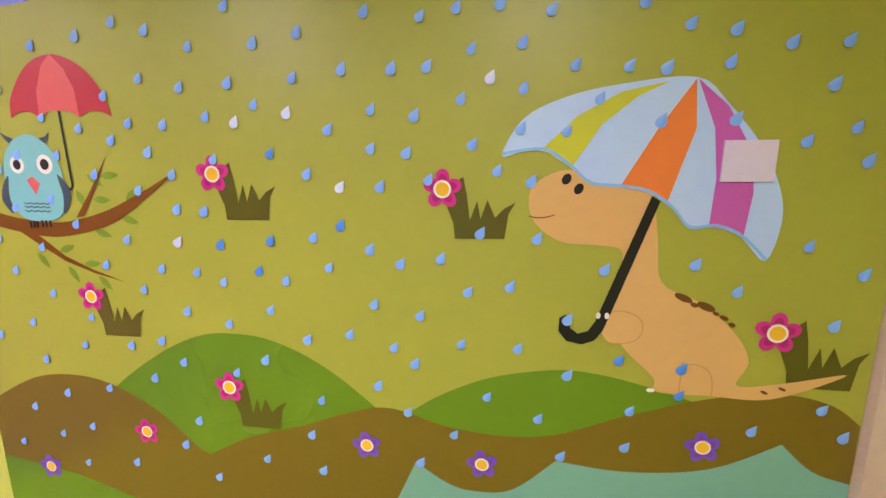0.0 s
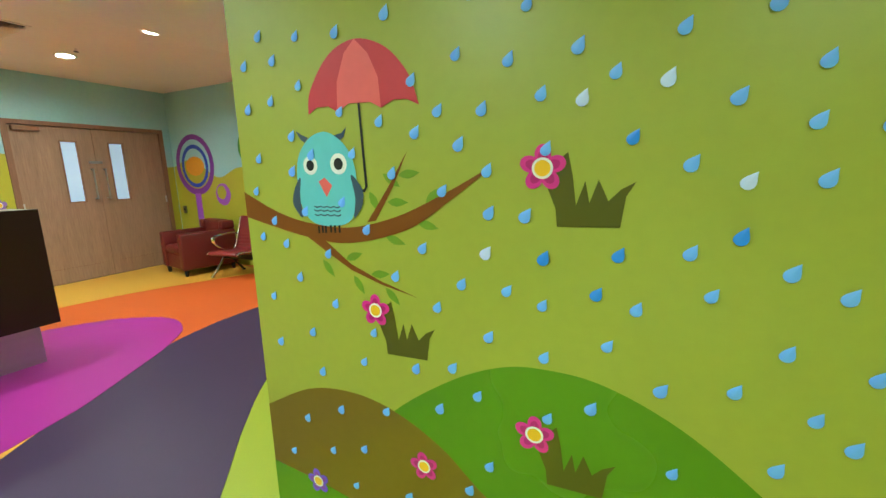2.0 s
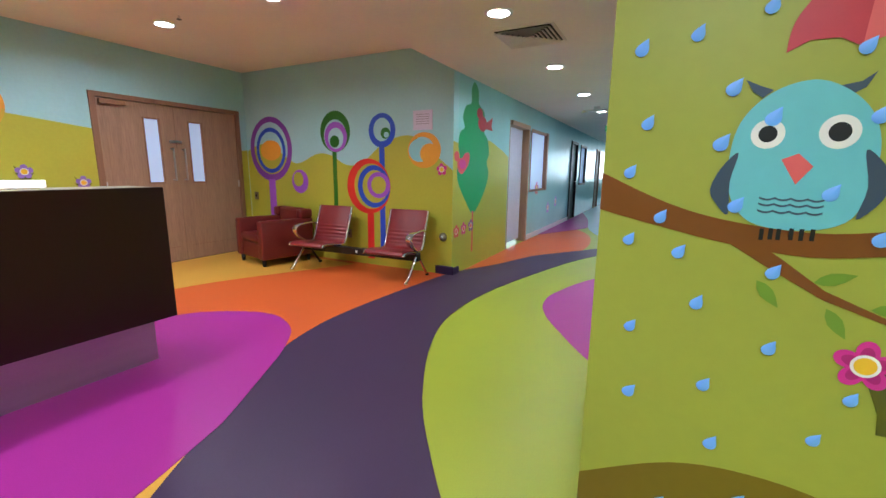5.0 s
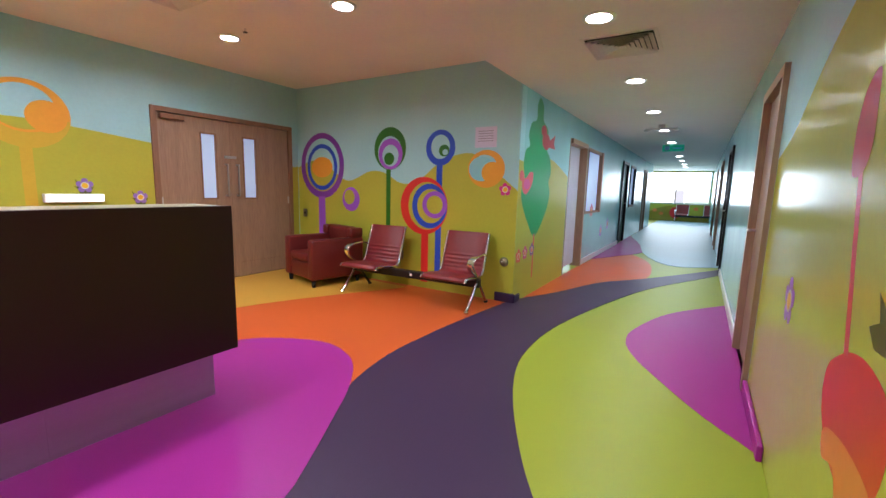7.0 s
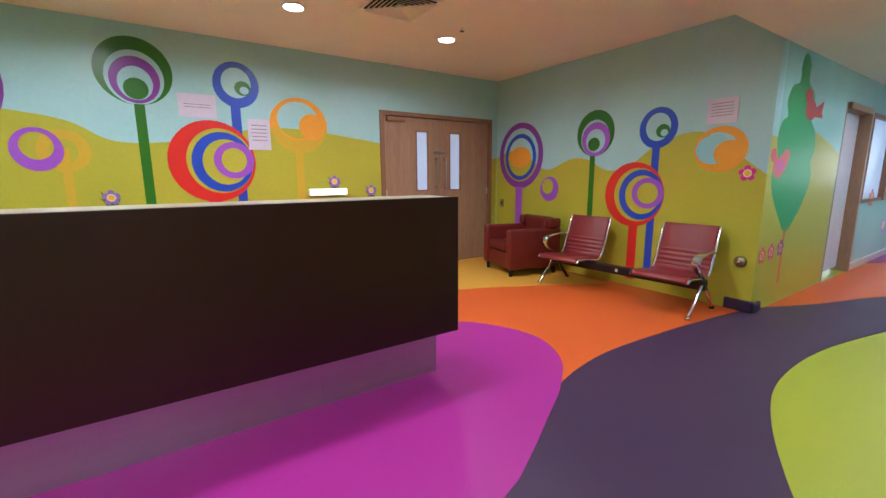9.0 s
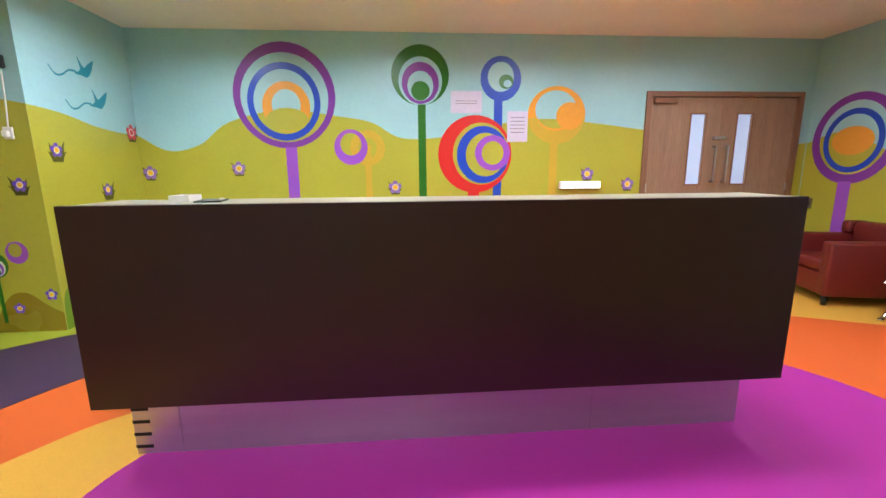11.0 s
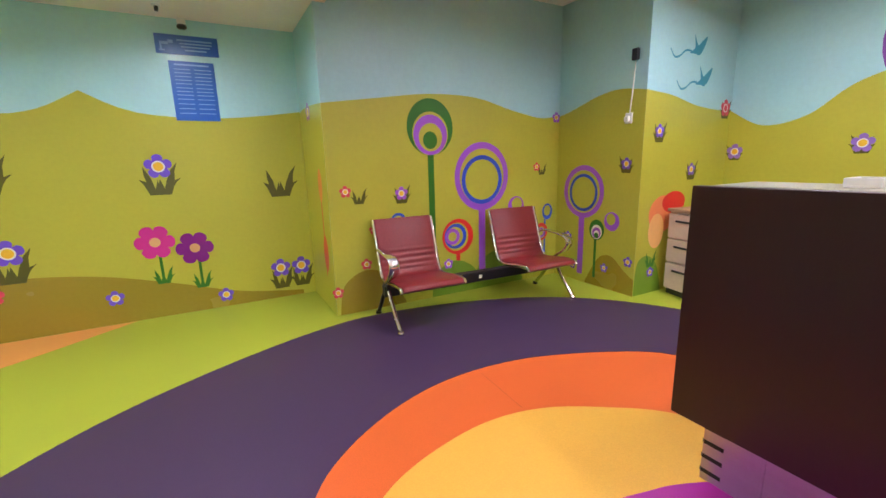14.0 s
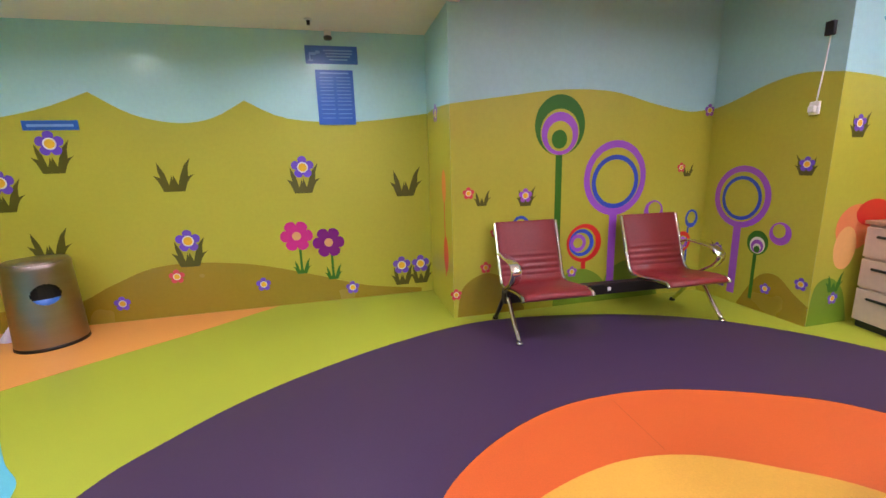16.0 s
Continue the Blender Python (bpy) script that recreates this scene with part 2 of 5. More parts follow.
PURPLE_IN = [(-1.42, 8.8), (-1.80, 8.0), (-2.27, 7.0), (-2.60, 5.95), (-2.90, 4.55), (-2.93, 3.65), (-2.78, 3.0), (-2.45, 2.29), (-2.12, 1.81), (-1.80, 1.42), (-1.40, 0.9), (-1.12, 0.1), (-1.10, -1.0), (-1.45, -2.15), (-1.74, -2.57), (-2.22, -2.97), (-3.0, -3.36), (-3.73, -3.53), (-4.66, -3.37), (-5.42, -2.98), (-5.96, -2.25), (-6.3, -1.0), (-6.4, 0.2)]
PURPLE_OUT = [(-5.6, 0.2), (-5.52, -1.1), (-5.15, -1.79), (-4.82, -2.05), (-4.31, -2.26), (-3.84, -2.30), (-3.44, -2.21), (-3.07, -2.0), (-2.84, -1.72), (-2.62, -1.1), (-2.52, -0.3), (-2.60, 0.4), (-2.88, 0.90), (-3.09, 1.25), (-3.31, 1.67), (-3.52, 2.10), (-3.69, 2.44), (-3.79, 2.95), (-3.79, 3.5), (-3.74, 4.2), (-3.62, 5.1), (-3.31, 5.85), (-2.98, 6.8), (-2.45, 7.6), (-1.75, 8.8), (-1.42, 9.4)]
zone([(XC, 4.0), (XC, 8.5), (-3.3, 10.5), (-2.6, 9.4)] + PURPLE_OUT[::-1][2:], 1, "f_orange", "orange vinyl sweep", n=6, extra=[(-7.17, 0.2), (-7.17, 4.86), (-4.0, 4.86)])
part("vinyl_zone", slab([(-4.03, 4.862), (-3.60, 3.96), (XC + 0.02, 3.96), (XC + 0.02, 4.862)], 0.0, 0.0009), "f_orange", floor, "orange vinyl at the wall corner")
zone([(-5.95, 2.3), (-5.86, 2.93), (-5.72, 3.4), (-5.42, 4.05), (-5.0, 4.86)], 2, "f_yellow", "yellow vinyl by the double door", extra=[(-7.17, 4.86), (-7.17, 2.3)])
part("vinyl_zone", slab(smooth_line([laid(*p) for p in PURPLE_IN], 6) + smooth_line([laid(*p) for p in PURPLE_OUT], 6), 0, 0.0036), "f_purple", floor, "dark aubergine vinyl band")
YELLOW = [(-3.32, 1.74), (-3.10, 1.38), (-2.87, 0.98), (-2.70, 0.4), (-2.72, -0.3), (-2.80, -1.1), (-2.93, -1.45), (-3.11, -1.66), (-3.37, -1.78), (-3.71, -1.84), (-4.02, -1.79), (-4.30, -1.63), (-4.56, -1.40), (-4.8, -0.9), (-4.8, 0.4), (-4.2, 1.4)]
zone(YELLOW, 2.5, "f_yellow", "yellow vinyl ring")
MAG = [(-3.18, 1.47), (-3.26, 1.66), (-3.46, 2.03), (-3.65, 2.36), (-3.93, 2.69), (-4.32, 2.84), (-4.71, 2.71), (-4.98, 2.46), (-5.2, 1.9), (-5.2, 0.3), (-4.9, -0.7), (-4.25, -1.07), (-3.98, -1.17), (-3.74, -1.19), (-3.3, -1.02), (-3.02, -0.5), (-2.95, 0.2), (-3.02, 0.9)]
zone(MAG, 5, "f_mag", "magenta vinyl patch at the reception counter")
zone([(-1.42, 2.96), (-1.72, 3.31), (-1.95, 3.66), (-2.17, 4.04), (-2.29, 4.42), (-2.26, 4.88), (-2.0, 5.68), (-1.42, 6.55)], 1, "f_mag", "magenta vinyl patch by the corridor wall", closed=False, extra=[(XR, 6.39), (XR, 2.88)])
zone([(XC, 9.0), (-3.3, 9.6), (-2.8, 11.0), (-2.9, 13.5), (XC, 15.0)], 5, "f_mag", "pink vinyl along the corridor wall", closed=False, extra=[(XC, 14)])
# The far floor's pale colour paints in the end window's reflection.
zone([(-1.42, 9.6), (-2.2, 9.2), (-2.75, 10.4), (-3.1, 12.5), (XC, 14.5)], 6, "f_sheen", "corridor vinyl with the window's pale reflection painted in", closed=False, extra=[(XC, YEND), (XR, YEND)])
zone([(-0.20, -3.15), (-0.5, -3.35), (-0.96, -3.70), (-1.43, -4.03), (-1.99, -4.49)], 1, "f_amber", "pale orange vinyl by the litter bin", closed=False, extra=[(XEAST, -4.49), (XEAST, -3.0)])
zone([(-0.5, -3.3), (-0.66, -3.12), (-1.03, -2.61), (-1.22, -2.36), (-1.20, -2.0), (-0.9, -1.2), (-0.3, -0.9)], 3, "f_blue", "turquoise vinyl patch", closed=False, extra=[(XEAST, -0.9), (XEAST, -3.3)])

seam = box((-0.0015, -0.2, 0.0012), (0.0015, 0.2, 0.0016))
part("vinyl_seam", seam, "f_seam", floor, "thin dark joint in the orange vinyl").matrix_basis = pose(-3.948, -2.05, 0, 0, 0, -3)

# ---- walls ----


def wall(name, a, b, label, mat, th=0.14, z0=0.0, z1=H1, holes=(), parent=None):
    """A thick wall from plan point a to b with its thickness on the left of that way; holes: (from, to, bottom, top) in metres along it."""
    a, b = Vector((*a, 0)), Vector((*b, 0))
    d = (b - a).normalized()
    nrm = Vector((-d.y, d.x, 0))
    us = sorted({0.0, (b - a).length, *[h[0] for h in holes], *[h[1] for h in holes]})
    zs = sorted({z0, z1, *[h[2] for h in holes], *[h[3] for h in holes]})
    bm = bmesh.new()
    for u0, u1 in zip(us, us[1:]):
        for w0, w1 in zip(zs, zs[1:]):
            if any(h[0] <= u0 and u1 <= h[1] and h[2] <= w0 and w1 <= h[3] for h in holes):
                continue
            q = [bm.verts.new(a + d * u + nrm * t + Vector((0, 0, w))) for t in (0, th) for u, w in ((u0, w0), (u1, w0), (u1, w1), (u0, w1))]
            for f in ((0, 1, 2, 3), (7, 6, 5, 4), (0, 4, 5, 1), (1, 5, 6, 2), (2, 6, 7, 3), (3, 7, 4, 0)):
                bm.faces.new([q[i] for i in f])
    bmesh.ops.remove_doubles(bm, verts=bm.verts[:], dist=1e-4)
    bm.verts.index_update()
    twice = {}
    for f in bm.faces:
        twice.setdefault(frozenset(v.index for v in f.verts), []).append(f)
    for fs in twice.values():
        if len(fs) > 1:
            bmesh.ops.delete(bm, geom=fs, context="FACES_ONLY")
    ob = part(name, bm, mat, parent)
    return tagged(ob, label, "wall", kind="structure")


DOOR_A, DOOR_B = 2.84, 4.74
w_back = wall("wall_reception", (XB, YS), (XB, YN), "sky blue reception wall with painted lollipop rings", "skyp", holes=[(DOOR_A - YS, DOOR_B - YS, 0, 2.13)])
w_north = wall("wall_far_bench", (XB - 0.14, YN), (XC, YN), "sky blue wall with painted rings behind bench", "skyp")
w_corr_l = wall("wall_corridor_inner", (XC, YN + 0.14), (XC, YLOB), "pale aqua corridor wall with painted tree", "skyc", z1=H2, holes=[(1.86, 2.91, 0, 2.08), (3.056, 4.26, 0.9, 2.05), (6.76, 7.66, 0, 2.08), (8.16, 9.16, 0.9, 2.05), (11.26, 12.16, 0, 2.08)])
w_corr_r = wall("wall_corridor_outer", (XR, YEND), (XR, YR + 0.14), "glossy pale aqua and olive corridor wall", "skyg", z1=H2, holes=[(YEND - 4.75, YEND - 3.75, 0, 2.08), (YEND - 9.6, YEND - 8.6, 0, 2.08), (YEND - 13.2, YEND - 12.2, 0, 2.08), (YEND - 17.0, YEND - 16.0, 0, 2.08)])
w_rain = wall("wall_rain_mural", (XR, YR), (1.41, YR), "olive green wall with a rain mural", "rain", z1=H2)
w_south = wall("wall_near_bench", (XC + 0.09, YS), (XP, YS), "wall with painted rings behind near bench", "skyp")
w_col_x = wall("wall_column_side", (XP, YS), (XP, YP), "column side with painted ring and flowers", "skyp")
w_col_y = wall("wall_column_front", (XP - 0.14, YP), (XB, YP), "bright column face with painted flowers", "skyp")
w_sign = wall("wall_notices", (XEAST, YE), (XC - 0.05, YE), "aqua wall with painted meadow and notices", "skyc", z1=H2)
w_nib = wall("wall_nib", (XC + 0.09, YE), (XC + 0.09, YS - 0.14), "short wall return with painted red flower", "skyp")
w_east = wall("wall_east", (XEAST, YR + 0.14), (XEAST, YE), "plain olive closing wall", "hill", z1=H2)
w_end = wall("wall_corridor_end", (XLOB - 0.14, YEND), (XR + 0.14, YEND), "corridor end wall with wide window", "hill", z1=H2, holes=[(0.34, 5.06, 0.82, 2.36)])
wall("wall_lobby_return", (XLOB, YLOB), (XC - 0.14, YLOB), "plain aqua wall where the corridor widens", "skyc", th=-0.14, z1=H2)
wall("wall_lobby_side", (XLOB, YLOB), (XLOB, YEND), "plain aqua side wall of end lobby", "skyc", z1=H2)
tagged(part("ceiling_lobby", box((XLOB - 0.14, YLOB - 0.14, H2 + 0.002), (XC - 0.002, YEND + 0.1, H2 + 0.12)), "ceil"), "off-white ceiling of the end lobby", "ceiling", kind="structure")
wall("wall_east_return", (1.49, YR), (XEAST, YR), "plain wall beside the wooden frame", "skyp", z1=H2)
wall("wall_corner_low", (XB, YE), (XB, YS), "hidden outer wall behind column", "hill")
ceil_hi = tagged(part("ceiling_reception", box((XB - 0.1, YE - 0.1, H1), (XC, YN + 0.1, H1 + 0.12)), "ceil"), "off-white plaster reception ceiling", "ceiling", kind="structure")
ceil_lo = tagged(part("ceiling_corridor", box((XC, YE - 0.1, H2), (XEAST + 0.14, YEND + 0.1, H2 + 0.12)), "ceil"), "off-white lower corridor ceiling", "ceiling", kind="structure")
tagged(part("trim_ceiling_step", box((XC, YE, H2 + 0.121), (XC + 0.06, YN, H1)), "ceil"), "plastered step between two ceiling levels", "ceiling", kind="structure")

# ---- mural paint ----


class Face:
    """A wall face: u runs along it, z up; drawn: scale and offset of the artwork on it."""
    def __init__(self, axis, value, sign, ob, drawn=(1.0, 0.0, 0.0, 1.0, 0.0)):
        self.drawn = drawn
        self.axis, self.value, self.sign, self.ob, self.count = axis, value, sign, ob, 0

    def at(self, u, z, layer):
        k = self.drawn
        u, z = k[0] * u + k[1], k[2] * u + k[3] * z + k[4]
        d = self.value + self.sign * (0.0004 * layer + 0.00003 * (self.count % 12))
        return (d, u, z) if self.axis == "x" else (u, d, z)

    def put(self, name, pts, layer, mat, parent=None, label=""):
        self.count += 1
        return part(name, sheet([self.at(p[0], p[1], layer) for p in pts]), mat, parent or self.ob, label)


BACK, NORTH, RAIN = Face("x", XB, 1, w_back), Face("y", YN, -1, w_north), Face("y", YR, -1, w_rain, (1.0586, 0.0419, -0.012, 1.0604, -0.126))
SOUTH, COLX, COLY = Face("y", YS, 1, w_south), Face("x", XP, 1, w_col_x), Face("y", YP, 1, w_col_y)
SIGN, NIB, CORL, CORR = Face("y", YE, 1, w_sign), Face("x", XC + 0.09, 1, w_nib), Face("x", XC, 1, w_corr_l), Face("x", XR, -1, w_corr_r, (0.79, 0.15, 0.0, 0.83, 0.185))


def oval(c, r, n=36, tilt=0.0):
    return [(c[0] + r[0] * math.cos(a) * math.cos(tilt) - r[1] * math.sin(a) * math.sin(tilt), c[1] + r[0] * math.cos(a) * math.sin(tilt) + r[1] * math.sin(a) * math.cos(tilt)) for a in (2 * math.pi * i / n for i in range(n))]


def ring(face, c, r, c2, r2, layer, mat, name="ring"):
    """A painted ring whose hole may sit off centre."""
    a, b = oval(c, r), oval(c2, r2)
    face.count += 1
    bm = bmesh.new()
    va, vb = [bm.verts.new(face.at(*p, layer)) for p in a], [bm.verts.new(face.at(*p, layer)) for p in b]
    for i in range(len(a)):
        j = (i + 1) % len(a)
        bm.faces.new((va[i], va[j], vb[j], vb[i]))
    return part(name, bm, mat, face.ob)


def stem(face, u, w, z0, z1, layer, mat, u1=None):
    u1 = u if u1 is None else u1
    return face.put("stem", [(u - w / 2, z0), (u + w / 2, z0), (u1 + w / 2, z1), (u1 - w / 2, z1)], layer, mat)


def disc(face, c, r, layer, mat, name="dot", parent=None):
    return face.put(name, oval(c, r if isinstance(r, tuple) else (r, r), 28), layer, mat, parent)


def flower(face, c, r, layer, petals="purple", turn=0.3, heart="yellow", tuft=0.0):
    """A five-petalled painted flower with white-ringed heart, on a tuft of grass if tuft is its size."""
    if tuft:
        grass(face, (c[0], c[1] - tuft * 0.95), tuft, layer)
    pts = [(c[0] + r * k * math.cos(a), c[1] + r * k * math.sin(a)) for a, k in ((turn + 2 * math.pi * i / 40, 0.60 + 0.40 * abs(math.cos(2.5 * 2 * math.pi * i / 40)) ** 0.55) for i in range(40))]
    f = face.put("flower", pts, layer + 1, petals)
    disc(face, c, r * 0.47, layer + 2, "white", "heart_ring", f)
    disc(face, c, r * 0.36, layer + 3, heart, "heart", f)
    return f


def petalled(face, c, r, layer, petals, shade, turn=0.3):
    """A flower of five round petals, each darker towards the heart, with a white-ringed heart."""
    f = face.put("flower", oval(c, (r * 0.62, r * 0.62), 20), layer + 1, shade)
    for i in range(5):
        a = turn + 2 * math.pi * i / 5
        p = (c[0] + 0.60 * r * math.cos(a), c[1] + 0.60 * r * math.sin(a))
        face.put("petal", oval(p, (r * 0.43, r * 0.36), 16, a), layer + 2, petals, f)
        q = (c[0] + 0.44 * r * math.cos(a), c[1] + 0.44 * r * math.sin(a))
        face.put("petal_shade", oval(q, (r * 0.34, r * 0.22), 14, a), layer + 3, shade, f)
    disc(face, c, r * 0.46, layer + 4, "white", "heart_ring", f)
    disc(face, c, r * 0.35, layer + 5, "yellow", "heart", f)
    return f


def grass(face, c, s, layer, lean=0.0, mat="grass", parent=None):
    """A tuft of pointed blades."""
    k = [(-0.50, 0), (-0.66, 0.42), (-0.82, 0.68), (-1.05, 0.90), (-0.74, 0.78), (-0.78, 1.25), (-0.95, 1.75), (-0.60, 1.35), (-0.36, 0.80), (-0.22, 0.34), (-0.14, 0.60), (-0.04, 0.88), (0.02, 0.60), (0.06, 0.85), (0.14, 0.55), (0.22, 0.34), (0.36, 0.95), (0.66, 1.55), (0.66, 1.10), (0.58, 0.72), (0.90, 0.86), (0.70, 0.55), (0.50, 0)]
    return face.put("grass_tuft", [(c[0] + s * (u + lean * z), c[1] + s * z) for u, z in k], layer, mat, parent)


def hill(face, top, bottom, layer, mat, label, name="painted_hill", n=6):
    """Paint under a smooth line, or under several that meet in peaks."""
    runs = top if isinstance(top[0], list) else [top]
    pts = []
    for run in runs:
        pts += [(p.x, p.y) for p in smooth_line([(u, z, 0) for u, z in run], n)][1 if pts else 0:]
    face.count += 1
    bm = bmesh.new()
    hi, lo = [bm.verts.new(face.at(u, z, layer)) for u, z in pts], [bm.verts.new(face.at(u, bottom, layer)) for u, z in pts]
    for i in range(len(pts) - 1):
        bm.faces.new((lo[i], lo[i + 1], hi[i + 1], hi[i]))
    return part(name, bm, mat, face.ob, label)


# reception wall
hill(BACK, [(-2.69, 1.66), (-2.4, 1.50), (-2.07, 1.56), (-1.75, 1.79), (-1.2, 1.92), (-0.64, 1.86), (-0.25, 1.79), (0.10, 1.62), (0.7, 1.66), (1.3, 1.80), (1.75, 1.83), (2.2, 1.79), (2.84, 1.71)], 0.0, 1, "hill", "yellow-green painted hills")
hill(BACK, [(4.745, 1.55), (4.80, 1.55), (4.86, 1.56)], 0.0, 1, "hill", "yellow-green painted hills")
ring(BACK, (-1.15, 2.06), (0.53, 0.54), (-1.15, 2.04), (0.455, 0.455), 2, "dpurple")
ring(BACK, (-1.16, 2.00), (0.38, 0.40), (-1.16, 2.00), (0.315, 0.33), 2, "blue")
ring(BACK, (-1.14, 1.95), (0.25, 0.26), (-1.14, 1.97), (0.15, 0.16), 2, "orange")
BACK.put("ring", oval((-1.14, 1.82), (0.22, 0.12)), 3, "hill")
stem(BACK, -1.12, 0.12, 0.6, 1.53, 2, "purple")
ring(BACK, (-0.48, 1.53), (0.18, 0.19), (-0.48, 1.56), (0.115, 0.12), 2, "purple")
ring(BACK, (0.29, 2.28), (0.31, 0.31), (0.29, 2.22), (0.235, 0.25), 2, "dgreen")
ring(BACK, (0.29, 2.20), (0.20, 0.215), (0.29, 2.17), (0.14, 0.155), 3, "dpurple")
disc(BACK, (0.29, 2.12), (0.10, 0.10), 3, "dgreen")
stem(BACK, 0.30, 0.085, 0.6, 1.98, 2, "dgreen")
ring(BACK, (1.17, 2.25), (0.225, 0.235), (1.17, 2.27), (0.145, 0.155), 2, "blue")
disc(BACK, (1.23, 2.22), (0.08, 0.075), 3, "dgreen")
disc(BACK, (1.245, 2.20), (0.045, 0.04), 4, "skyp")
stem(BACK, 1.145, 0.095, 0.6, 2.03, 2, "blue")
BACK.put("ring", oval((0.89, 1.445), (0.415, 0.425)), 3, "hill")
ring(BACK, (0.89, 1.445), (0.415, 0.425), (0.96, 1.45), (0.32, 0.34), 4, "red")
ring(BACK, (0.98, 1.44), (0.295, 0.315), (1.01, 1.44), (0.225, 0.24), 5, "blue")
ring(BACK, (1.09, 1.46), (0.20, 0.195), (1.09, 1.46), (0.125, 0.13), 6, "purple")
stem(BACK, 0.875, 0.13, 0.6, 1.04, 2, "red")
ring(BACK, (1.81, 1.87), (0.33, 0.31), (1.80, 1.93), (0.235, 0.205), 2, "orange")
disc(BACK, (1.96, 1.86), (0.155, 0.15), 3, "orange")
BACK.put("faded_ring", [(1.81 + r * 0.33 * math.cos(a), 1.87 + q * math.sin(a)) for r, q, turn in ((1.0, 0.312, 1), (0.70, 0.17, -1)) for a in (math.pi * (1.04 + 0.92 * (i if turn > 0 else 14 - i) / 14) for i in range(15))], 3.6, "amber_f")
stem(BACK, 1.79, 0.09, 0.6, 1.60, 2, "amber_f")
stem(BACK, -0.30, 0.07, 0.6, 1.55, 2, "amber_f")
ring(BACK, (-0.30, 1.52), (0.19, 0.19), (-0.30, 1.52), (0.10, 0.11), 1.5, "amber_f")
for u, z in ((-2.61, 1.27), (-1.69, 1.31), (-0.01, 1.09), (2.20, 1.22), (2.69, 1.10)):
    flower(BACK, (u, z), 0.075, 3, "lilac", 0.31, "yellow", 0.085)

# far bench wall
hill(NORTH, [(-7.17, 1.55), (-6.80, 1.65), (-6.45, 1.52), (-6.12, 1.36), (-5.72, 1.49), (-5.45, 1.47), (-5.18, 1.34), (-4.9, 1.38), (-4.55, 1.62), (-4.15, 1.70), (-3.85, 1.50), (XC, 1.28)], 0.0, 1, "hill", "yellow-green painted hills")
ring(NORTH, (-6.65, 1.57), (0.45, 0.475), (-6.65, 1.58), (0.36, 0.385), 2, "dpurple")
ring(NORTH, (-6.65, 1.55), (0.315, 0.335), (-6.65, 1.55), (0.255, 0.275), 2, "blue")
disc(NORTH, (-6.65, 1.55), (0.22, 0.15), 2, "orange")
stem(NORTH, -6.66, 0.14, 0.3, 1.12, 2, "purple")
ring(NORTH, (-6.07, 1.10), (0.165, 0.17), (-6.10, 1.13), (0.10, 0.105), 2, "purple")
ring(NORTH, (-5.37, 1.785), (0.265, 0.275), (-5.37, 1.73), (0.20, 0.215), 2, "dgreen")
ring(NORTH, (-5.36, 1.715), (0.20, 0.20), (-5.36, 1.695), (0.135, 0.14), 3, "purple")
disc(NORTH, (-5.38, 1.655), (0.085, 0.08), 3, "dgreen")
stem(NORTH, -5.39, 0.075, 0.4, 1.52, 2, "dgreen")
ring(NORTH, (-4.585, 1.775), (0.21, 0.215), (-4.585, 1.785), (0.135, 0.145), 2, "blue")
disc(NORTH, (-4.53, 1.74), (0.075, 0.07), 3, "dgreen")
disc(NORTH, (-4.515, 1.72), (0.04, 0.035), 4, "skyp")
stem(NORTH, -4.59, 0.085, 0.15, 1.57, 2, "blue")
NORTH.put("ring", oval((-4.82, 1.06), (0.36, 0.365)), 3, "hill")
ring(NORTH, (-4.82, 1.06), (0.36, 0.365), (-4.77, 1.06), (0.285, 0.30), 4, "red")
ring(NORTH, (-4.73, 1.06), (0.265, 0.28), (-4.71, 1.06), (0.205, 0.215), 5, "blue")
ring(NORTH, (-4.65, 1.08), (0.185, 0.17), (-4.65, 1.08), (0.12, 0.115), 6, "purple")
stem(NORTH, -4.79, 0.11, 0.08, 0.72, 2, "red")
ring(NORTH, (-3.96, 1.52), (0.235, 0.215), (-3.99, 1.53), (0.175, 0.15), 2, "orange")
NORTH.put("ring", oval((-4.02, 1.52), (0.16, 0.14)), 3, "aqua")
disc(NORTH, (-3.88, 1.48), (0.135, 0.12), 4, "orange")
flower(NORTH, (-3.71, 1.29), 0.075, 3, "pink", 0.4)

# corridor inner wall
hill(CORL, [(YN, 1.62), (5.3, 1.60), (5.9, 1.70), (6.4, 1.62), (6.84, 1.50)], 0.0, 1, "hill", "yellow-green painted meadow")
CORL.put("painted_tree", [(p.x, p.y) for p in smooth_line([(5.47, 0.72, 0), (5.25, 0.88, 0), (5.02, 1.12, 0), (4.97, 1.30, 0), (5.05, 1.42, 0), (5.00, 1.58, 0), (5.05, 1.74, 0), (5.17, 1.80, 0), (5.12, 1.92, 0), (5.20, 2.06, 0), (5.36, 2.12, 0), (5.36, 2.28, 0), (5.45, 2.38, 0), (5.58, 2.30, 0), (5.60, 2.14, 0), (5.78, 2.06, 0), (5.82, 1.92, 0), (5.80, 1.80, 0), (5.94, 1.70, 0), (6.00, 1.52, 0), (5.93, 1.40, 0), (6.0, 1.25, 0), (5.93, 1.08, 0), (5.72, 0.86, 0)], 6, True)], 2, "tree", None, "green cone-shaped painted tree")
stem(CORL, 5.47, 0.05, 0.2, 0.75, 2, "rose")
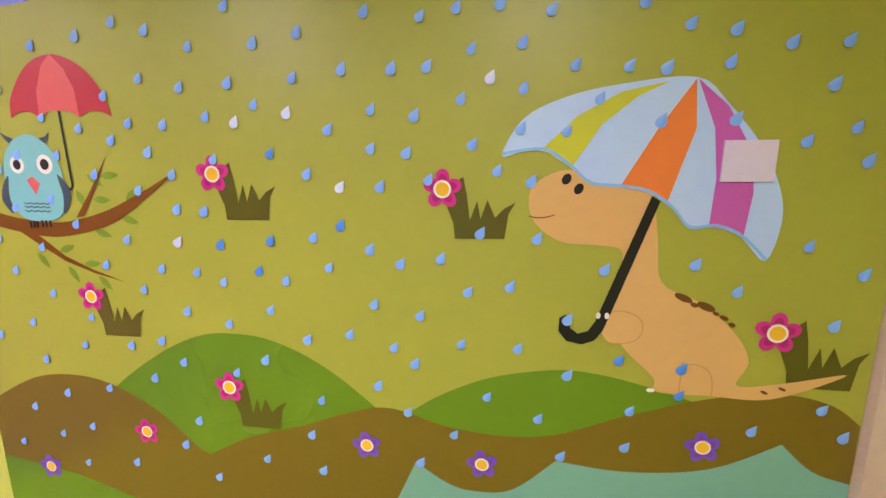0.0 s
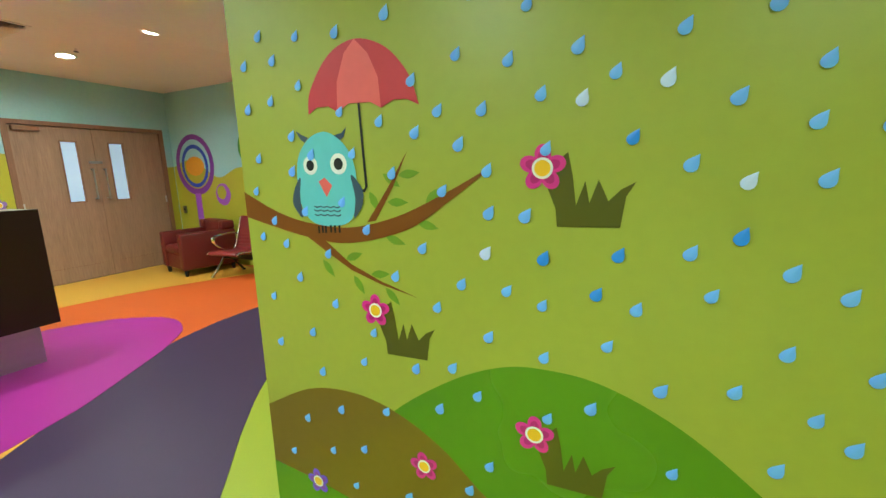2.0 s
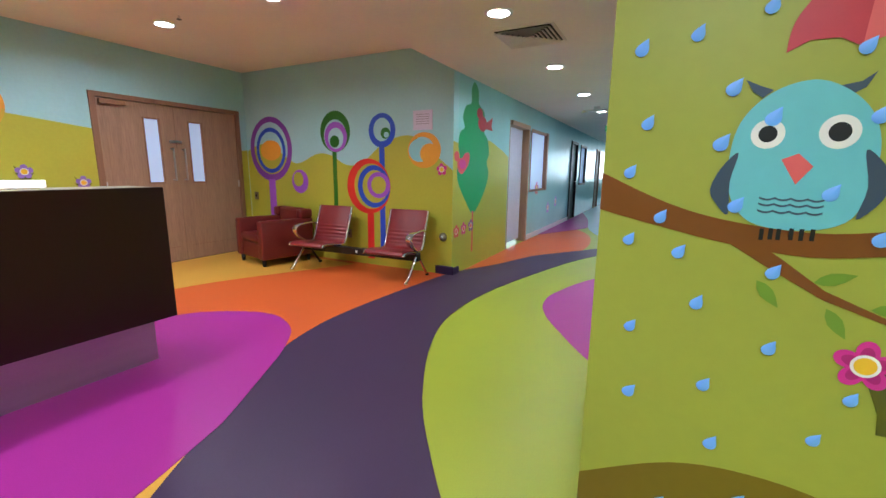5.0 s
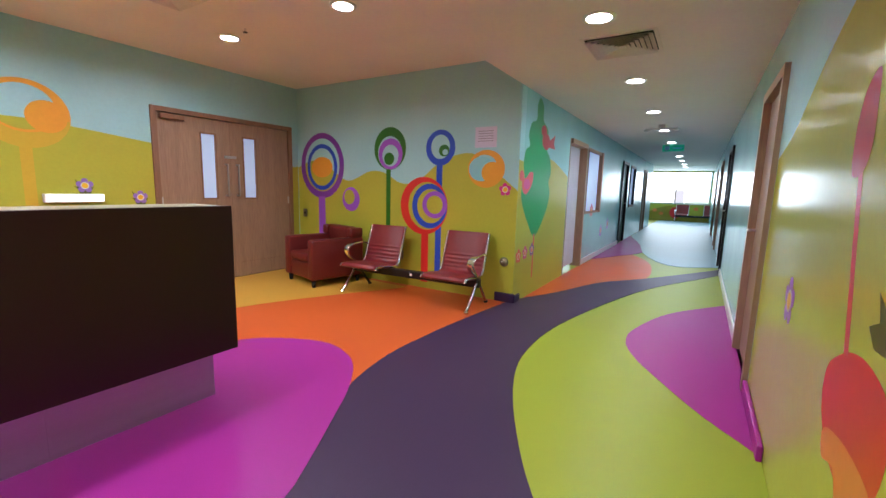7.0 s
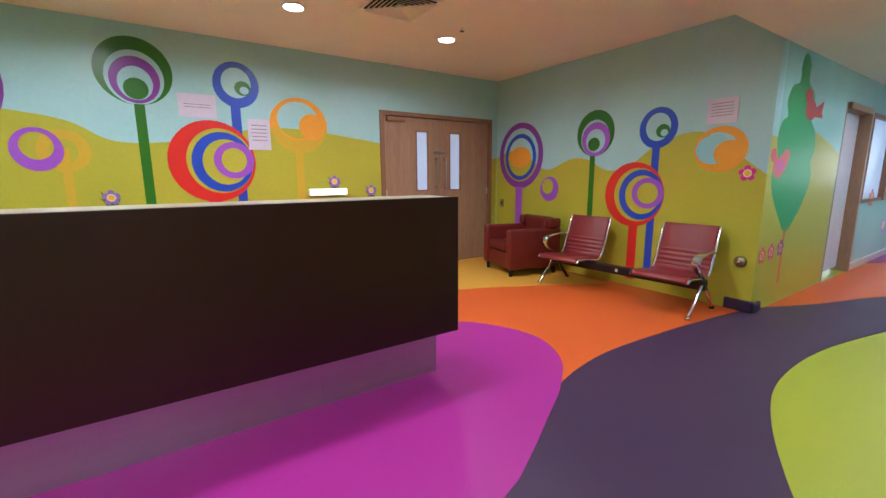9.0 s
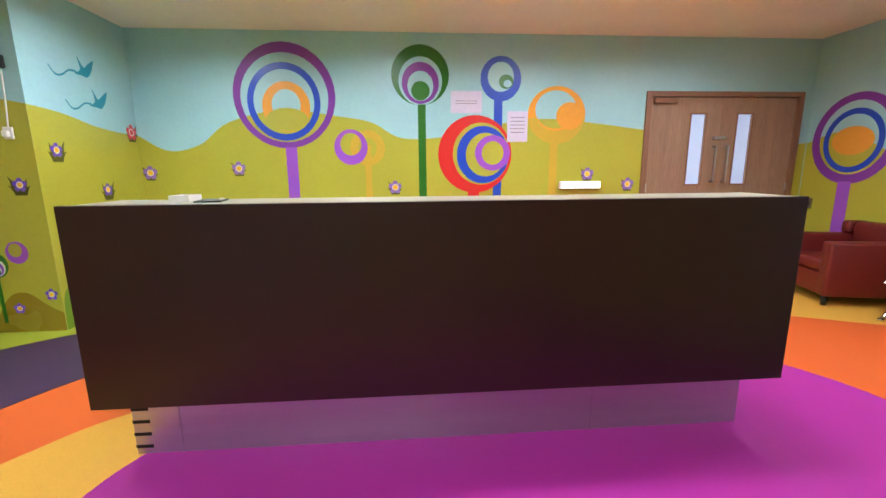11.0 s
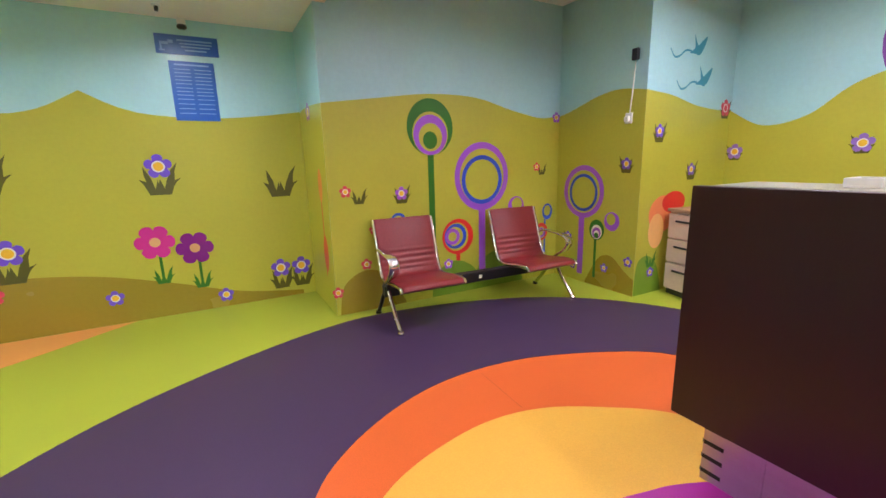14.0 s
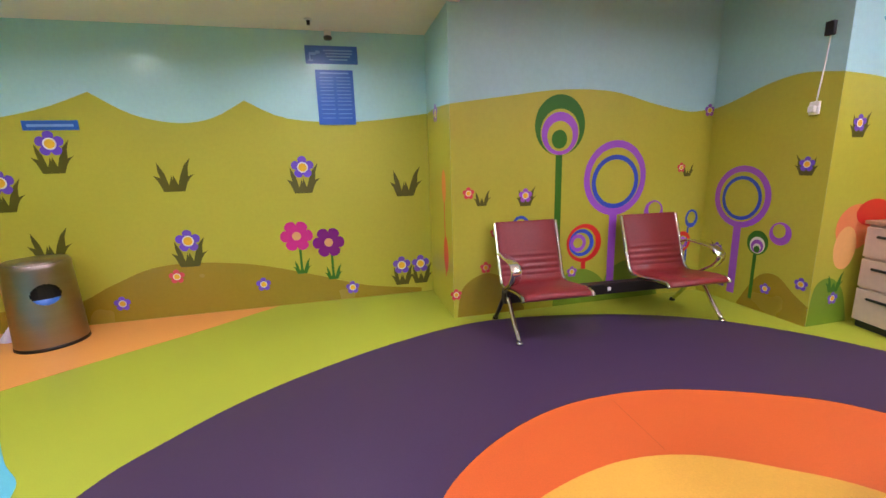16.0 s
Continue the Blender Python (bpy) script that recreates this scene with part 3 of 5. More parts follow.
CORL.put("painted_heart", [(p.x, p.y) for p in smooth_line([(4.99, 1.30, 0), (5.12, 1.24, 0), (5.30, 1.36, 0), (5.33, 1.49, 0), (5.22, 1.50, 0), (5.10, 1.43, 0), (4.99, 1.42, 0)], 5, True)], 3, "rose", None, "pink painted heart")
disc(CORL, (5.13, 1.36), (0.10, 0.06), 4, "pink")
disc(CORL, (4.96, 1.45), (0.07, 0.06), 3, "rose")
disc(CORL, (5.74, 1.90), (0.15, 0.10), 3, "crim")
disc(CORL, (5.64, 2.02), (0.10, 0.07), 4, "crim")
CORL.put("painted_tail", [(5.86, 1.92), (6.10, 2.02), (6.06, 1.90), (6.12, 1.84), (5.86, 1.84)], 4, "crim")
for i, u in enumerate((4.98, 5.19, 5.42)):
    flower(CORL, (u, 0.53 + 0.015 * i), 0.085, 3, ("rose", "pink", "dpurple")[i], 0.3, "coral")
for u, z, p in ((8.6, 0.95, "rose"), (9.6, 0.5, "purple"), (10.3, 0.6, "purple")):
    flower(CORL, (u, z), 0.13, 1, p)

# corridor outer wall
hill(CORR, [(4.54, 1.60), (4.0, 1.72), (3.3, 2.0), (2.6, 2.2), (2.0, 2.3), (1.59, 2.33)], -0.223, 1, "hillg", "yellow-green painted meadow")
CORR.put("painted_bloom", [(p.x, p.y) for p in smooth_line([(2.32, 0.82, 0), (2.15, 0.86, 0), (1.97, 0.84, 0), (1.88, 0.77, 0), (1.86, 0.66, 0), (1.90, 0.53, 0), (1.96, 0.44, 0), (2.16, 0.42, 0), (2.36, 0.47, 0), (2.48, 0.58, 0), (2.48, 0.72, 0)], 5, True)], 2, "red", None, "large red painted bloom")
CORR.put("painted_bloom", [(p.x, p.y) for p in smooth_line([(1.90, 0.54, 0), (1.95, 0.42, 0), (1.98, 0.31, 0), (2.07, 0.42, 0), (2.16, 0.36, 0), (2.24, 0.45, 0), (2.38, 0.42, 0), (2.40, 0.52, 0), (2.15, 0.57, 0)], 4, True)], 3, "umorange", None, "orange fringe of the painted bloom")
stem(CORR, 2.30, 0.05, 0.82, 1.52, 2, "rose", 2.50)
CORR.put("painted_bud", [(p.x, p.y) for p in smooth_line([(2.57, 1.41, 0), (2.44, 1.42, 0), (2.39, 1.51, 0), (2.40, 1.63, 0), (2.43, 1.75, 0), (2.55, 1.70, 0), (2.60, 1.56, 0)], 4, True)], 3, "crim", None, "crimson painted bud")
CORR.put("grass_tuft", [(2.07, 0.91), (1.67, 0.93), (1.70, 1.02), (1.80, 1.05), (1.92, 1.15), (1.90, 1.03), (1.97, 1.00), (2.10, 1.07), (2.06, 0.99), (2.14, 0.96)], 2, "grass")
CORR.put("painted_bud", [(p.x, p.y) for p in smooth_line([(1.76, 0.71, 0), (1.68, 0.68, 0), (1.65, 0.60, 0), (1.74, 0.54, 0), (1.81, 0.62, 0)], 4, True)], 2, "umorange")
disc(CORR, (1.74, 0.62), (0.025, 0.05), 3, "sand")
flower(CORR, (3.36, 0.78), 0.13, 2, "purple")

# near bench wall and column
hill(SOUTH, [(XC + 0.09, 1.71), (-3.95, 1.77), (-4.4, 1.82), (-4.87, 1.81), (-5.3, 1.71), (-5.65, 1.65), (XP, 1.68)], 0.0, 1, "hill", "olive yellow painted hills")
hill(COLX, [(YS, 1.67), (-3.5, 1.71), (-3.2, 1.80), (-2.95, 1.83), (YP, 1.79)], 0.0, 1, "hill", "olive yellow painted hills")
hill(COLY, [(XP, 1.79), (-6.25, 1.76), (-6.6, 1.69), (-6.95, 1.66), (XB, 1.66)], 0.0, 1, "hill", "bright yellow-green painted hills")
ring(SOUTH, (-4.40, 1.545), (0.225, 0.24), (-4.40, 1.49), (0.175, 0.185), 2, "dgreen")
ring(SOUTH, (-4.40, 1.48), (0.165, 0.17), (-4.40, 1.46), (0.115, 0.12), 3, "purple")
disc(SOUTH, (-4.395, 1.435), (0.07, 0.075), 3, "dgreen")
stem(SOUTH, -4.395, 0.06, 0.15, 1.31, 2, "dgreen")
ring(SOUTH, (-4.94, 1.10), (0.305, 0.32), (-4.94, 1.10), (0.25, 0.26), 2, "purple")
ring(SOUTH, (-4.94, 1.07), (0.23, 0.23), (-4.94, 1.07), (0.19, 0.19), 2, "blue")
stem(SOUTH, -4.935, 0.075, 0.12, 0.79, 2, "purple")
ring(SOUTH, (-4.66, 0.55), (0.17, 0.17), (-4.645, 0.55), (0.13, 0.135), 2, "red")
ring(SOUTH, (-4.635, 0.555), (0.12, 0.12), (-4.625, 0.555), (0.09, 0.09), 2, "blue")
ring(SOUTH, (-4.60, 0.555), (0.078, 0.078), (-4.60, 0.555), (0.045, 0.045), 3, "purple")
stem(SOUTH, -4.66, 0.045, 0.12, 0.39, 2, "red")
ring(SOUTH, (-5.35, 0.79), (0.10, 0.10), (-5.36, 0.81), (0.065, 0.065), 2, "purple")
ring(SOUTH, (-5.77, 0.70), (0.07, 0.085), (-5.77, 0.71), (0.045, 0.055), 2, "blue")
stem(SOUTH, -5.74, 0.022, 0.2, 0.62, 2, "blue")
ring(SOUTH, (-5.69, 0.49), (0.09, 0.095), (-5.69, 0.48), (0.06, 0.065), 3, "red")
ring(SOUTH, (-5.69, 0.48), (0.05, 0.055), (-5.69, 0.48), (0.03, 0.03), 3, "purple")
ring(SOUTH, (-4.06, 0.75), (0.075, 0.075), (-4.06, 0.75), (0.05, 0.05), 2, "blue")
for u, z, r, p, t in ((-3.61, 1.03, 0.05, "rose", 0), (-4.10, 0.99, 0.06, "purple", 0.09), (-3.83, 0.70, 0.04, "rose", 0), (-3.75, 0.41, 0.05, "rose", 0), (-3.49, 0.20, 0.05, "rose", 0), (-4.55, 0.30, 0.05, "purple", 0), (-5.61, 1.17, 0.045, "rose", 0), (-5.86, 1.66, 0.055, "purple", 0)):
    flower(SOUTH, (u, z), r, 3, p, 0.3, "yellow", t)
grass(SOUTH, (-3.72, 0.925), 0.075, 2)
grass(SOUTH, (-5.68, 1.09), 0.065, 2)
for u, r, g in ((-5.1, 0.36, "leafp"), (-4.62, 0.32, "leafp"), (-3.75, 0.36, "hill_lo")):
    hill(SOUTH, [(u - 0.35, 0.02), (u - 0.2, r * 0.75), (u, r), (u + 0.2, r * 0.7), (u + 0.25, 0.02)], 0.0, 1.5, g, "small painted mound")
ring(COLX, (-3.32, 0.92), (0.255, 0.26), (-3.32, 0.92), (0.205, 0.21), 2, "purple")
ring(COLX, (-3.32, 0.91), (0.18, 0.185), (-3.32, 0.91), (0.15, 0.155), 2, "blue")
stem(COLX, -3.325, 0.07, 0.08, 0.67, 2, "purple")
ring(COLX, (-3.13, 0.56), (0.09, 0.10), (-3.13, 0.54), (0.065, 0.07), 3, "dgreen")
disc(COLX, (-3.13, 0.54), (0.064, 0.069), 3, "white")
ring(COLX, (-3.13, 0.53), (0.052, 0.055), (-3.13, 0.52), (0.032, 0.034), 4, "purple")
disc(COLX, (-3.13, 0.505), (0.026, 0.028), 4, "dgreen")
stem(COLX, -3.14, 0.03, 0.08, 0.47, 2, "dgreen")
ring(COLX, (-2.96, 0.66), (0.085, 0.09), (-2.97, 0.68), (0.05, 0.055), 2, "purple")
for u, z, r, t in ((-2.84, 1.19, 0.055, 0.085), (-3.50, 0.45, 0.05, 0.07), (-2.76, 0.31, 0.05, 0), (-3.02, 0.20, 0.045, 0), (-3.42, 0.15, 0.04, 0)):
    flower(COLX, (u, z), r, 3, "violet", 0.3, "yellow", t)
hill(COLX, [(-3.25, 0.02), (-3.1, 0.28), (-2.95, 0.33), (-2.8, 0.22), (YP, 0.15)], 0.0, 1.5, "hill_lo", "small painted mound")
for u, z in ((-6.11, 1.46), (-6.62, 1.12)):
    flower(COLY, (u, z), 0.06, 3, "violet", 0.3, "yellow", 0.10)
flower(COLY, (-7.08, 1.68), 0.08, 3, "rose", 0.31, "rose", 0.10)
hill(COLY, [(-5.91, 0.02), (-5.94, 0.30), (-6.08, 0.36), (-6.22, 0.25), (-6.3, 0.02)], 0.0, 1.5, "leafp", "small green painted mound")
flower(COLY, (-6.13, 0.20), 0.05, 3, "violet")
disc(COLY, (-6.24, 0.73), (0.19, 0.17), 2, "coral_l", "painted_toadstool_gills")
disc(COLY, (-6.17, 0.58), (0.11, 0.16), 2.5, "peach", "painted_toadstool_stalk")
disc(COLY, (-6.40, 0.83), (0.17, 0.10), 3, "red", "painted_toadstool_cap")
grass(COLY, (-6.12, 0.25), 0.09, 2, 0, "dgreen")
for u, z in ((-6.54, 2.17), (-6.66, 1.92)):
    COLY.put("painted_swallow", [(p.x, p.y) for p in smooth_line([(u + 0.10, z - 0.05, 0), (u + 0.03, z - 0.005, 0), (u + 0.05, z + 0.10, 0), (u - 0.01, z + 0.02, 0), (u - 0.06, z + 0.05, 0), (u - 0.14, z + 0.10, 0), (u - 0.10, z, 0), (u - 0.04, z - 0.06, 0), (u + 0.02, z - 0.055, 0)], 4, True)], 2, "swallow")
    trail = [(p.x, p.y) for p in smooth_line([(u + 0.08, z - 0.035, 0), (u + 0.16, z - 0.04, 0), (u + 0.24, z - 0.09, 0), (u + 0.31, z - 0.10, 0), (u + 0.37, z - 0.04, 0)], 5)]
    COLY.put("swirl", [(a, b - 0.008) for a, b in trail] + [(a, b + 0.008) for a, b in trail[::-1]], 2, "swallow")
# short return
stem(NIB, -3.92, 0.03, 0.3, 1.10, 2, "red")
disc(NIB, (-3.92, 1.08), (0.07, 0.14), 3, "umorange")
disc(NIB, (-3.90, 0.50), (0.08, 0.16), 3, "red")
flower(NIB, (-4.15, 1.69), 0.08, 3)
hill(NIB, [(YE, 1.72), (-4.2, 1.74), (YS, 1.71)], 0.0, 1, "hill", "olive yellow painted hill")

# wall with notices
hill(SIGN, [[(XEAST, 1.75), (0.8, 1.70), (0.2, 1.66), (-0.38, 1.76), (-0.76, 1.90)], [(-0.76, 1.90), (-1.04, 1.73), (-1.36, 1.66), (-1.63, 1.70), (-1.89, 1.84)], [(-1.89, 1.84), (-2.23, 1.69), (-2.82, 1.66), (XC + 0.09, 1.73)]], 0.0, 1, "hill", "yellow-green painted hills with two peaks", n=4)
hill(SIGN, [(XEAST, 0.3), (0.4, 0.2), (-0.3, 0.18), (-0.67, 0.33), (-0.99, 0.45), (-1.36, 0.47), (-1.83, 0.41), (-2.33, 0.27), (-2.81, 0.12), (-3.35, 0.04)], 0.0, 2, "hill_lo", "olive painted mound")
for u, z in ((-0.44, 1.51), (-2.31, 1.27), (-1.30, 0.67), (-0.06, 1.22)):
    flower(SIGN, (u, z), 0.10, 4, "violet", 0.31, "yellow")
    grass(SIGN, (u + 0.01, z - 0.23), 0.15, 3)
for u in (-3.16, -3.35):
    flower(SIGN, (u, 0.29), 0.09, 4, "violet", 0.31, "yellow")
    grass(SIGN, (u, 0.09), 0.12, 3)
for u, z in ((-1.26, 1.10), (-3.23, 0.97), (-0.28, 0.57)):
    grass(SIGN, (u, z), 0.16, 3)
for u, z, p in ((-0.72, 0.16, "violet"), (-1.17, 0.36, "rose"), (-1.87, 0.22, "violet"), (-2.67, 0.11, "violet")):
    flower(SIGN, (u, z), 0.065, 4, p)
for u, z, p in ((-2.20, 0.65, "pink"), (-2.48, 0.57, "plum")):
    stem(SIGN, u - 0.02, 0.022, z - 0.34, z, 3, "dgreen")
    grass(SIGN, (u - 0.02, z - 0.36), 0.085, 3, 0, "dgreen")
    f = SIGN.put("flower", [(u + 0.145 * k * math.cos(a), z + 0.145 * k * math.sin(a)) for a, k in ((2 * math.pi * i / 60, 0.70 + 0.30 * abs(math.cos(3 * 2 * math.pi * i / 60)) ** 0.5) for i in range(60))], 4, p)
    disc(SIGN, (u, z), 0.04, 5, "sand", "heart", f)

# rain mural
hill(RAIN, [(-1.405, 0.56), (-1.21, 0.66), (-1.04, 0.685), (-0.89, 0.66), (-0.73, 0.58), (-0.55, 0.44), (-0.3, 0.42), (0.0, 0.35)], 0.13, 2, "ochre", "dull ochre painted mound")
hill(RAIN, [(-1.0, 0.5), (-0.89, 0.65), (-0.70, 0.79), (-0.55, 0.86), (-0.43, 0.875), (-0.30, 0.86), (-0.14, 0.79), (0.02, 0.67), (0.2, 0.5)], 0.13, 1, "green", "leaf green painted hill")
hill(RAIN, [(-0.05, 0.5), (0.14, 0.68), (0.31, 0.78), (0.46, 0.825), (0.60, 0.84), (0.78, 0.81), (1.0, 0.74), (1.29, 0.6)], 0.13, 1, "green", "leaf green painted hill")
hill(RAIN, [(-0.60, 0.42), (-0.42, 0.52), (-0.24, 0.58), (-0.06, 0.65), (0.07, 0.675), (0.26, 0.63), (0.50, 0.63), (0.73, 0.72), (0.93, 0.79), (1.10, 0.82), (1.22, 0.80), (1.29, 0.75)], 0.14, 3, "ochre", "dull ochre painted mound")
hill(RAIN, [[(0.05, 0.3), (0.14, 0.505)], [(0.14, 0.505), (0.24, 0.445), (0.32, 0.43), (0.43, 0.45), (0.55, 0.56)], [(0.55, 0.56), (0.74, 0.55), (0.95, 0.585), (1.12, 0.68)], [(1.12, 0.68), (1.20, 0.61), (1.29, 0.585)]], 0.14, 4, "water", "teal painted water", n=5)
hill(RAIN, [(-1.405, 0.34), (-1.1, 0.30), (-0.8, 0.22), (-0.4, 0.15)], 0.12, 4, "green", "green painted foreground")
RAIN.put("painted_cloud", [(p.x, p.y) for p in smooth_line([(-1.2, 1.86, 0), (-1.02, 1.84, 0), (-0.9, 1.89, 0), (-0.95, 2.0, 0), (-1.15, 2.02, 0)], 5, True)], 2, "blue", None, "small blue painted cloud")
TUFT = [(0.040, 0.020), (0.059, 0.036), (0.070, -0.016), (0.079, -0.087), (0.099, -0.031), (0.109, -0.082), (0.128, -0.028), (0.150, -0.077), (0.175, -0.051), (0.206, -0.034), (0.187, -0.066), (0.177, -0.137), (0.036, -0.140), (0.032, -0.096), (0.011, -0.043)]
for c, r, k in (((-0.450, 1.360), 0.052, 0.94), ((0.223, 1.327), 0.052, 0.94), ((-0.925, 0.967), 0.047, 0.92), ((-0.463, 0.694), 0.05, 0.94), ((1.071, 0.983), 0.053, 1.02)):
    RAIN.put("grass_tuft", [(c[0] + k * a, c[1] + k * b) for a, b in TUFT], 5, "grass")
    petalled(RAIN, c, r, 5, "pink", "fuchsia")
for u, z, p, q in ((-0.787, 0.503, "pink", "fuchsia"), (-1.205, 0.318, "violet", "dpurple"), (-0.013, 0.544, "violet", "dpurple"), (0.340, 0.523, "violet", "dpurple"), (0.931, 0.650, "violet", "dpurple")):
    petalled(RAIN, (u, z), 0.045, 5, p, q, 0.5)

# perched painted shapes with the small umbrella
RAIN.put("painted_branch", [(p.x, p.y) for p in smooth_line([(-1.405, 1.305, 0), (-1.27, 1.245, 0), (-1.15, 1.215, 0), (-1.0, 1.205, 0), (-0.84, 1.24, 0), (-0.69, 1.305, 0), (-0.58, 1.36, 0), (-0.68, 1.285, 0), (-0.81, 1.205, 0), (-1.0, 1.16, 0), (-1.15, 1.17, 0), (-1.30, 1.20, 0), (-1.405, 1.225, 0)], 5)], 5, "bark", None, "brown painted branch")
RAIN.put("painted_branch", [(-0.935, 1.222), (-0.905, 1.228), (-0.845, 1.32), (-0.797, 1.412), (-0.86, 1.32)], 5, "bark")
RAIN.put("painted_branch", [(-1.17, 1.18), (-1.10, 1.17), (-1.07, 1.15), (-1.0, 1.098), (-0.90, 1.056), (-0.785, 1.02), (-0.90, 1.046), (-1.0, 1.08), (-1.08, 1.125)], 5, "bark")
for u, z, a in ((-0.907, 1.279, -1.1), (-0.849, 1.337, -0.6), (-0.795, 1.353, 0.1), (-0.833, 1.279, 0), (-0.725, 1.298, 0.7), (-0.745, 1.220, -0.25), (-0.845, 1.175, -0.3), (-0.988, 1.122, 0.35), (-1.084, 1.079, -0.9), (-0.976, 1.038, -1.0), (-0.901, 1.076, 0.1), (-0.864, 1.015, -0.8)):
    RAIN.put("painted_leaf", [(u + 0.032 * math.cos(a) * s - 0.012 * math.sin(a) * w, z + 0.032 * math.sin(a) * s + 0.012 * math.cos(a) * w) for s, w in ((-1, 0), (-0.6, 0.7), (-0.1, 1), (0.4, 0.7), (1, 0), (0.4, -0.7), (-0.1, -1), (-0.6, -0.7))], 4, "leafp")
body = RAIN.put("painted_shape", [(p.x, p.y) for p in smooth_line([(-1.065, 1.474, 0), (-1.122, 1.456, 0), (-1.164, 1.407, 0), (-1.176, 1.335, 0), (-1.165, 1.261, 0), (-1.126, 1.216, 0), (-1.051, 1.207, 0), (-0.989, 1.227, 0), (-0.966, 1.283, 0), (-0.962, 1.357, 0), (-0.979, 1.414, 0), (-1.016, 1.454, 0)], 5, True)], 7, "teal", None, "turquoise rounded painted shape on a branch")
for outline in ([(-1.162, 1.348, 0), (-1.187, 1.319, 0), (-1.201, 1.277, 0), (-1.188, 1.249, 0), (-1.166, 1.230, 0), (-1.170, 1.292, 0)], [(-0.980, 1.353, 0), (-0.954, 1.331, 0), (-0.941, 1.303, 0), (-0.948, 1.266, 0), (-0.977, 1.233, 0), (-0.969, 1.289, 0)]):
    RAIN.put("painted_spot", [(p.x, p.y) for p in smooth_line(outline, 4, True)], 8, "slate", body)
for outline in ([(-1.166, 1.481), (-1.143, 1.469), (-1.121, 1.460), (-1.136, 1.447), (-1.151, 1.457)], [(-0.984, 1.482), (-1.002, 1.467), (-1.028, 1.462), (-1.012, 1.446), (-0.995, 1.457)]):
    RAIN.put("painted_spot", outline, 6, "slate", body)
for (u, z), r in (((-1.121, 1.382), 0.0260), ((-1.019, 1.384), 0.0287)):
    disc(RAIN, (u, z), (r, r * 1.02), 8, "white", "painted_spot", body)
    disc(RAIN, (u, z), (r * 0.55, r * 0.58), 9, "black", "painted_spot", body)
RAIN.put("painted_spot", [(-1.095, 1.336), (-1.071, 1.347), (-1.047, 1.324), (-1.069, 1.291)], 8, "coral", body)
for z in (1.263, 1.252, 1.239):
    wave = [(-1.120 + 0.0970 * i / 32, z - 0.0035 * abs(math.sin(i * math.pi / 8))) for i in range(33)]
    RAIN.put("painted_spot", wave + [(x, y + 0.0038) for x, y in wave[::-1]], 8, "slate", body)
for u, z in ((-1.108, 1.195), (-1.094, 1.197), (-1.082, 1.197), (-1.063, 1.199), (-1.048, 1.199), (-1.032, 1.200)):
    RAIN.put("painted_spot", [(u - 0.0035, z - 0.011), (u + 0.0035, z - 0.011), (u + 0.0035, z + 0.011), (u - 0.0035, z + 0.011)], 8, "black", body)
umb = RAIN.put("painted_umbrella", [(p.x, p.y) for p in smooth_line([(-1.112, 1.522, 0), (-1.10, 1.585, 0), (-1.03, 1.67, 0), (-0.94, 1.70, 0), (-0.85, 1.67, 0), (-0.785, 1.60, 0), (-0.757, 1.522, 0)], 5)] + [(-0.79, 1.538), (-0.83, 1.54), (-0.868, 1.523), (-0.90, 1.54), (-0.97, 1.542), (-1.01, 1.523), (-1.04, 1.54), (-1.08, 1.54)], 6, "crim", None, "red painted umbrella")
RAIN.put("umbrella_panel", [(-1.01, 1.523), (-1.005, 1.60), (-0.975, 1.67), (-0.94, 1.70), (-0.90, 1.66), (-0.873, 1.60), (-0.868, 1.523), (-0.90, 1.54), (-0.97, 1.542)], 7, "coral", umb)
RAIN.put("umbrella_pole", [(-0.942, 1.545), (-0.935, 1.545), (-0.926, 1.32), (-0.935, 1.306), (-0.955, 1.306), (-0.955, 1.312), (-0.938, 1.314), (-0.934, 1.32)], 6, "black", umb)
# large striped umbrella and the sandy shape beneath it
sandy = RAIN.put("painted_shape", [(p.x, p.y) for p in smooth_line([(0.45, 1.29, 0), (0.465, 1.345, 0), (0.54, 1.38, 0), (0.64, 1.36, 0), (0.74, 1.34, 0), (0.77, 1.22, 0), (0.79, 1.10, 0), (0.89, 1.05, 0), (0.98, 0.97, 0), (1.015, 0.90, 0), (0.995, 0.835, 0), (1.10, 0.85, 0), (1.24, 0.885, 0), (1.08, 0.805, 0), (0.93, 0.80, 0), (0.80, 0.80, 0), (0.79, 0.84, 0), (0.70, 0.93, 0), (0.67, 1.04, 0), (0.69, 1.17, 0), (0.63, 1.19, 0), (0.54, 1.195, 0), (0.475, 1.235, 0)], 5, True)], 6, "sand", None, "sandy rounded painted shape under an umbrella")
for u, z, r in ((0.845, 1.062, (0.024, 0.009)), (0.90, 1.042, (0.024, 0.010)), (0.872, 1.045, (0.01, 0.006)), (0.925, 1.025, (0.009, 0.005)), (0.945, 1.015, (0.012, 0.006)), (0.965, 0.998, (0.009, 0.006)), (1.06, 0.822, (0.01, 0.004)), (1.10, 0.835, (0.01, 0.004))):
    RAIN.put("painted_spot", oval((u, z), r, 14, -0.4), 7, "brownp", sandy)
for u, z in ((0.542, 1.357), (0.573, 1.333)):
    RAIN.put("painted_spot", oval((u, z), (0.011, 0.0145), 16, -0.5), 7, "black", sandy)
smile = [(0.452 + 0.064 * i / 10, 1.268 - 0.012 * math.sin(math.pi * (0.25 + 0.65 * i / 10))) for i in range(11)]
RAIN.put("painted_spot", smile + [(x, y + 0.003) for x, y in smile[::-1]], 7, "brownp", sandy)
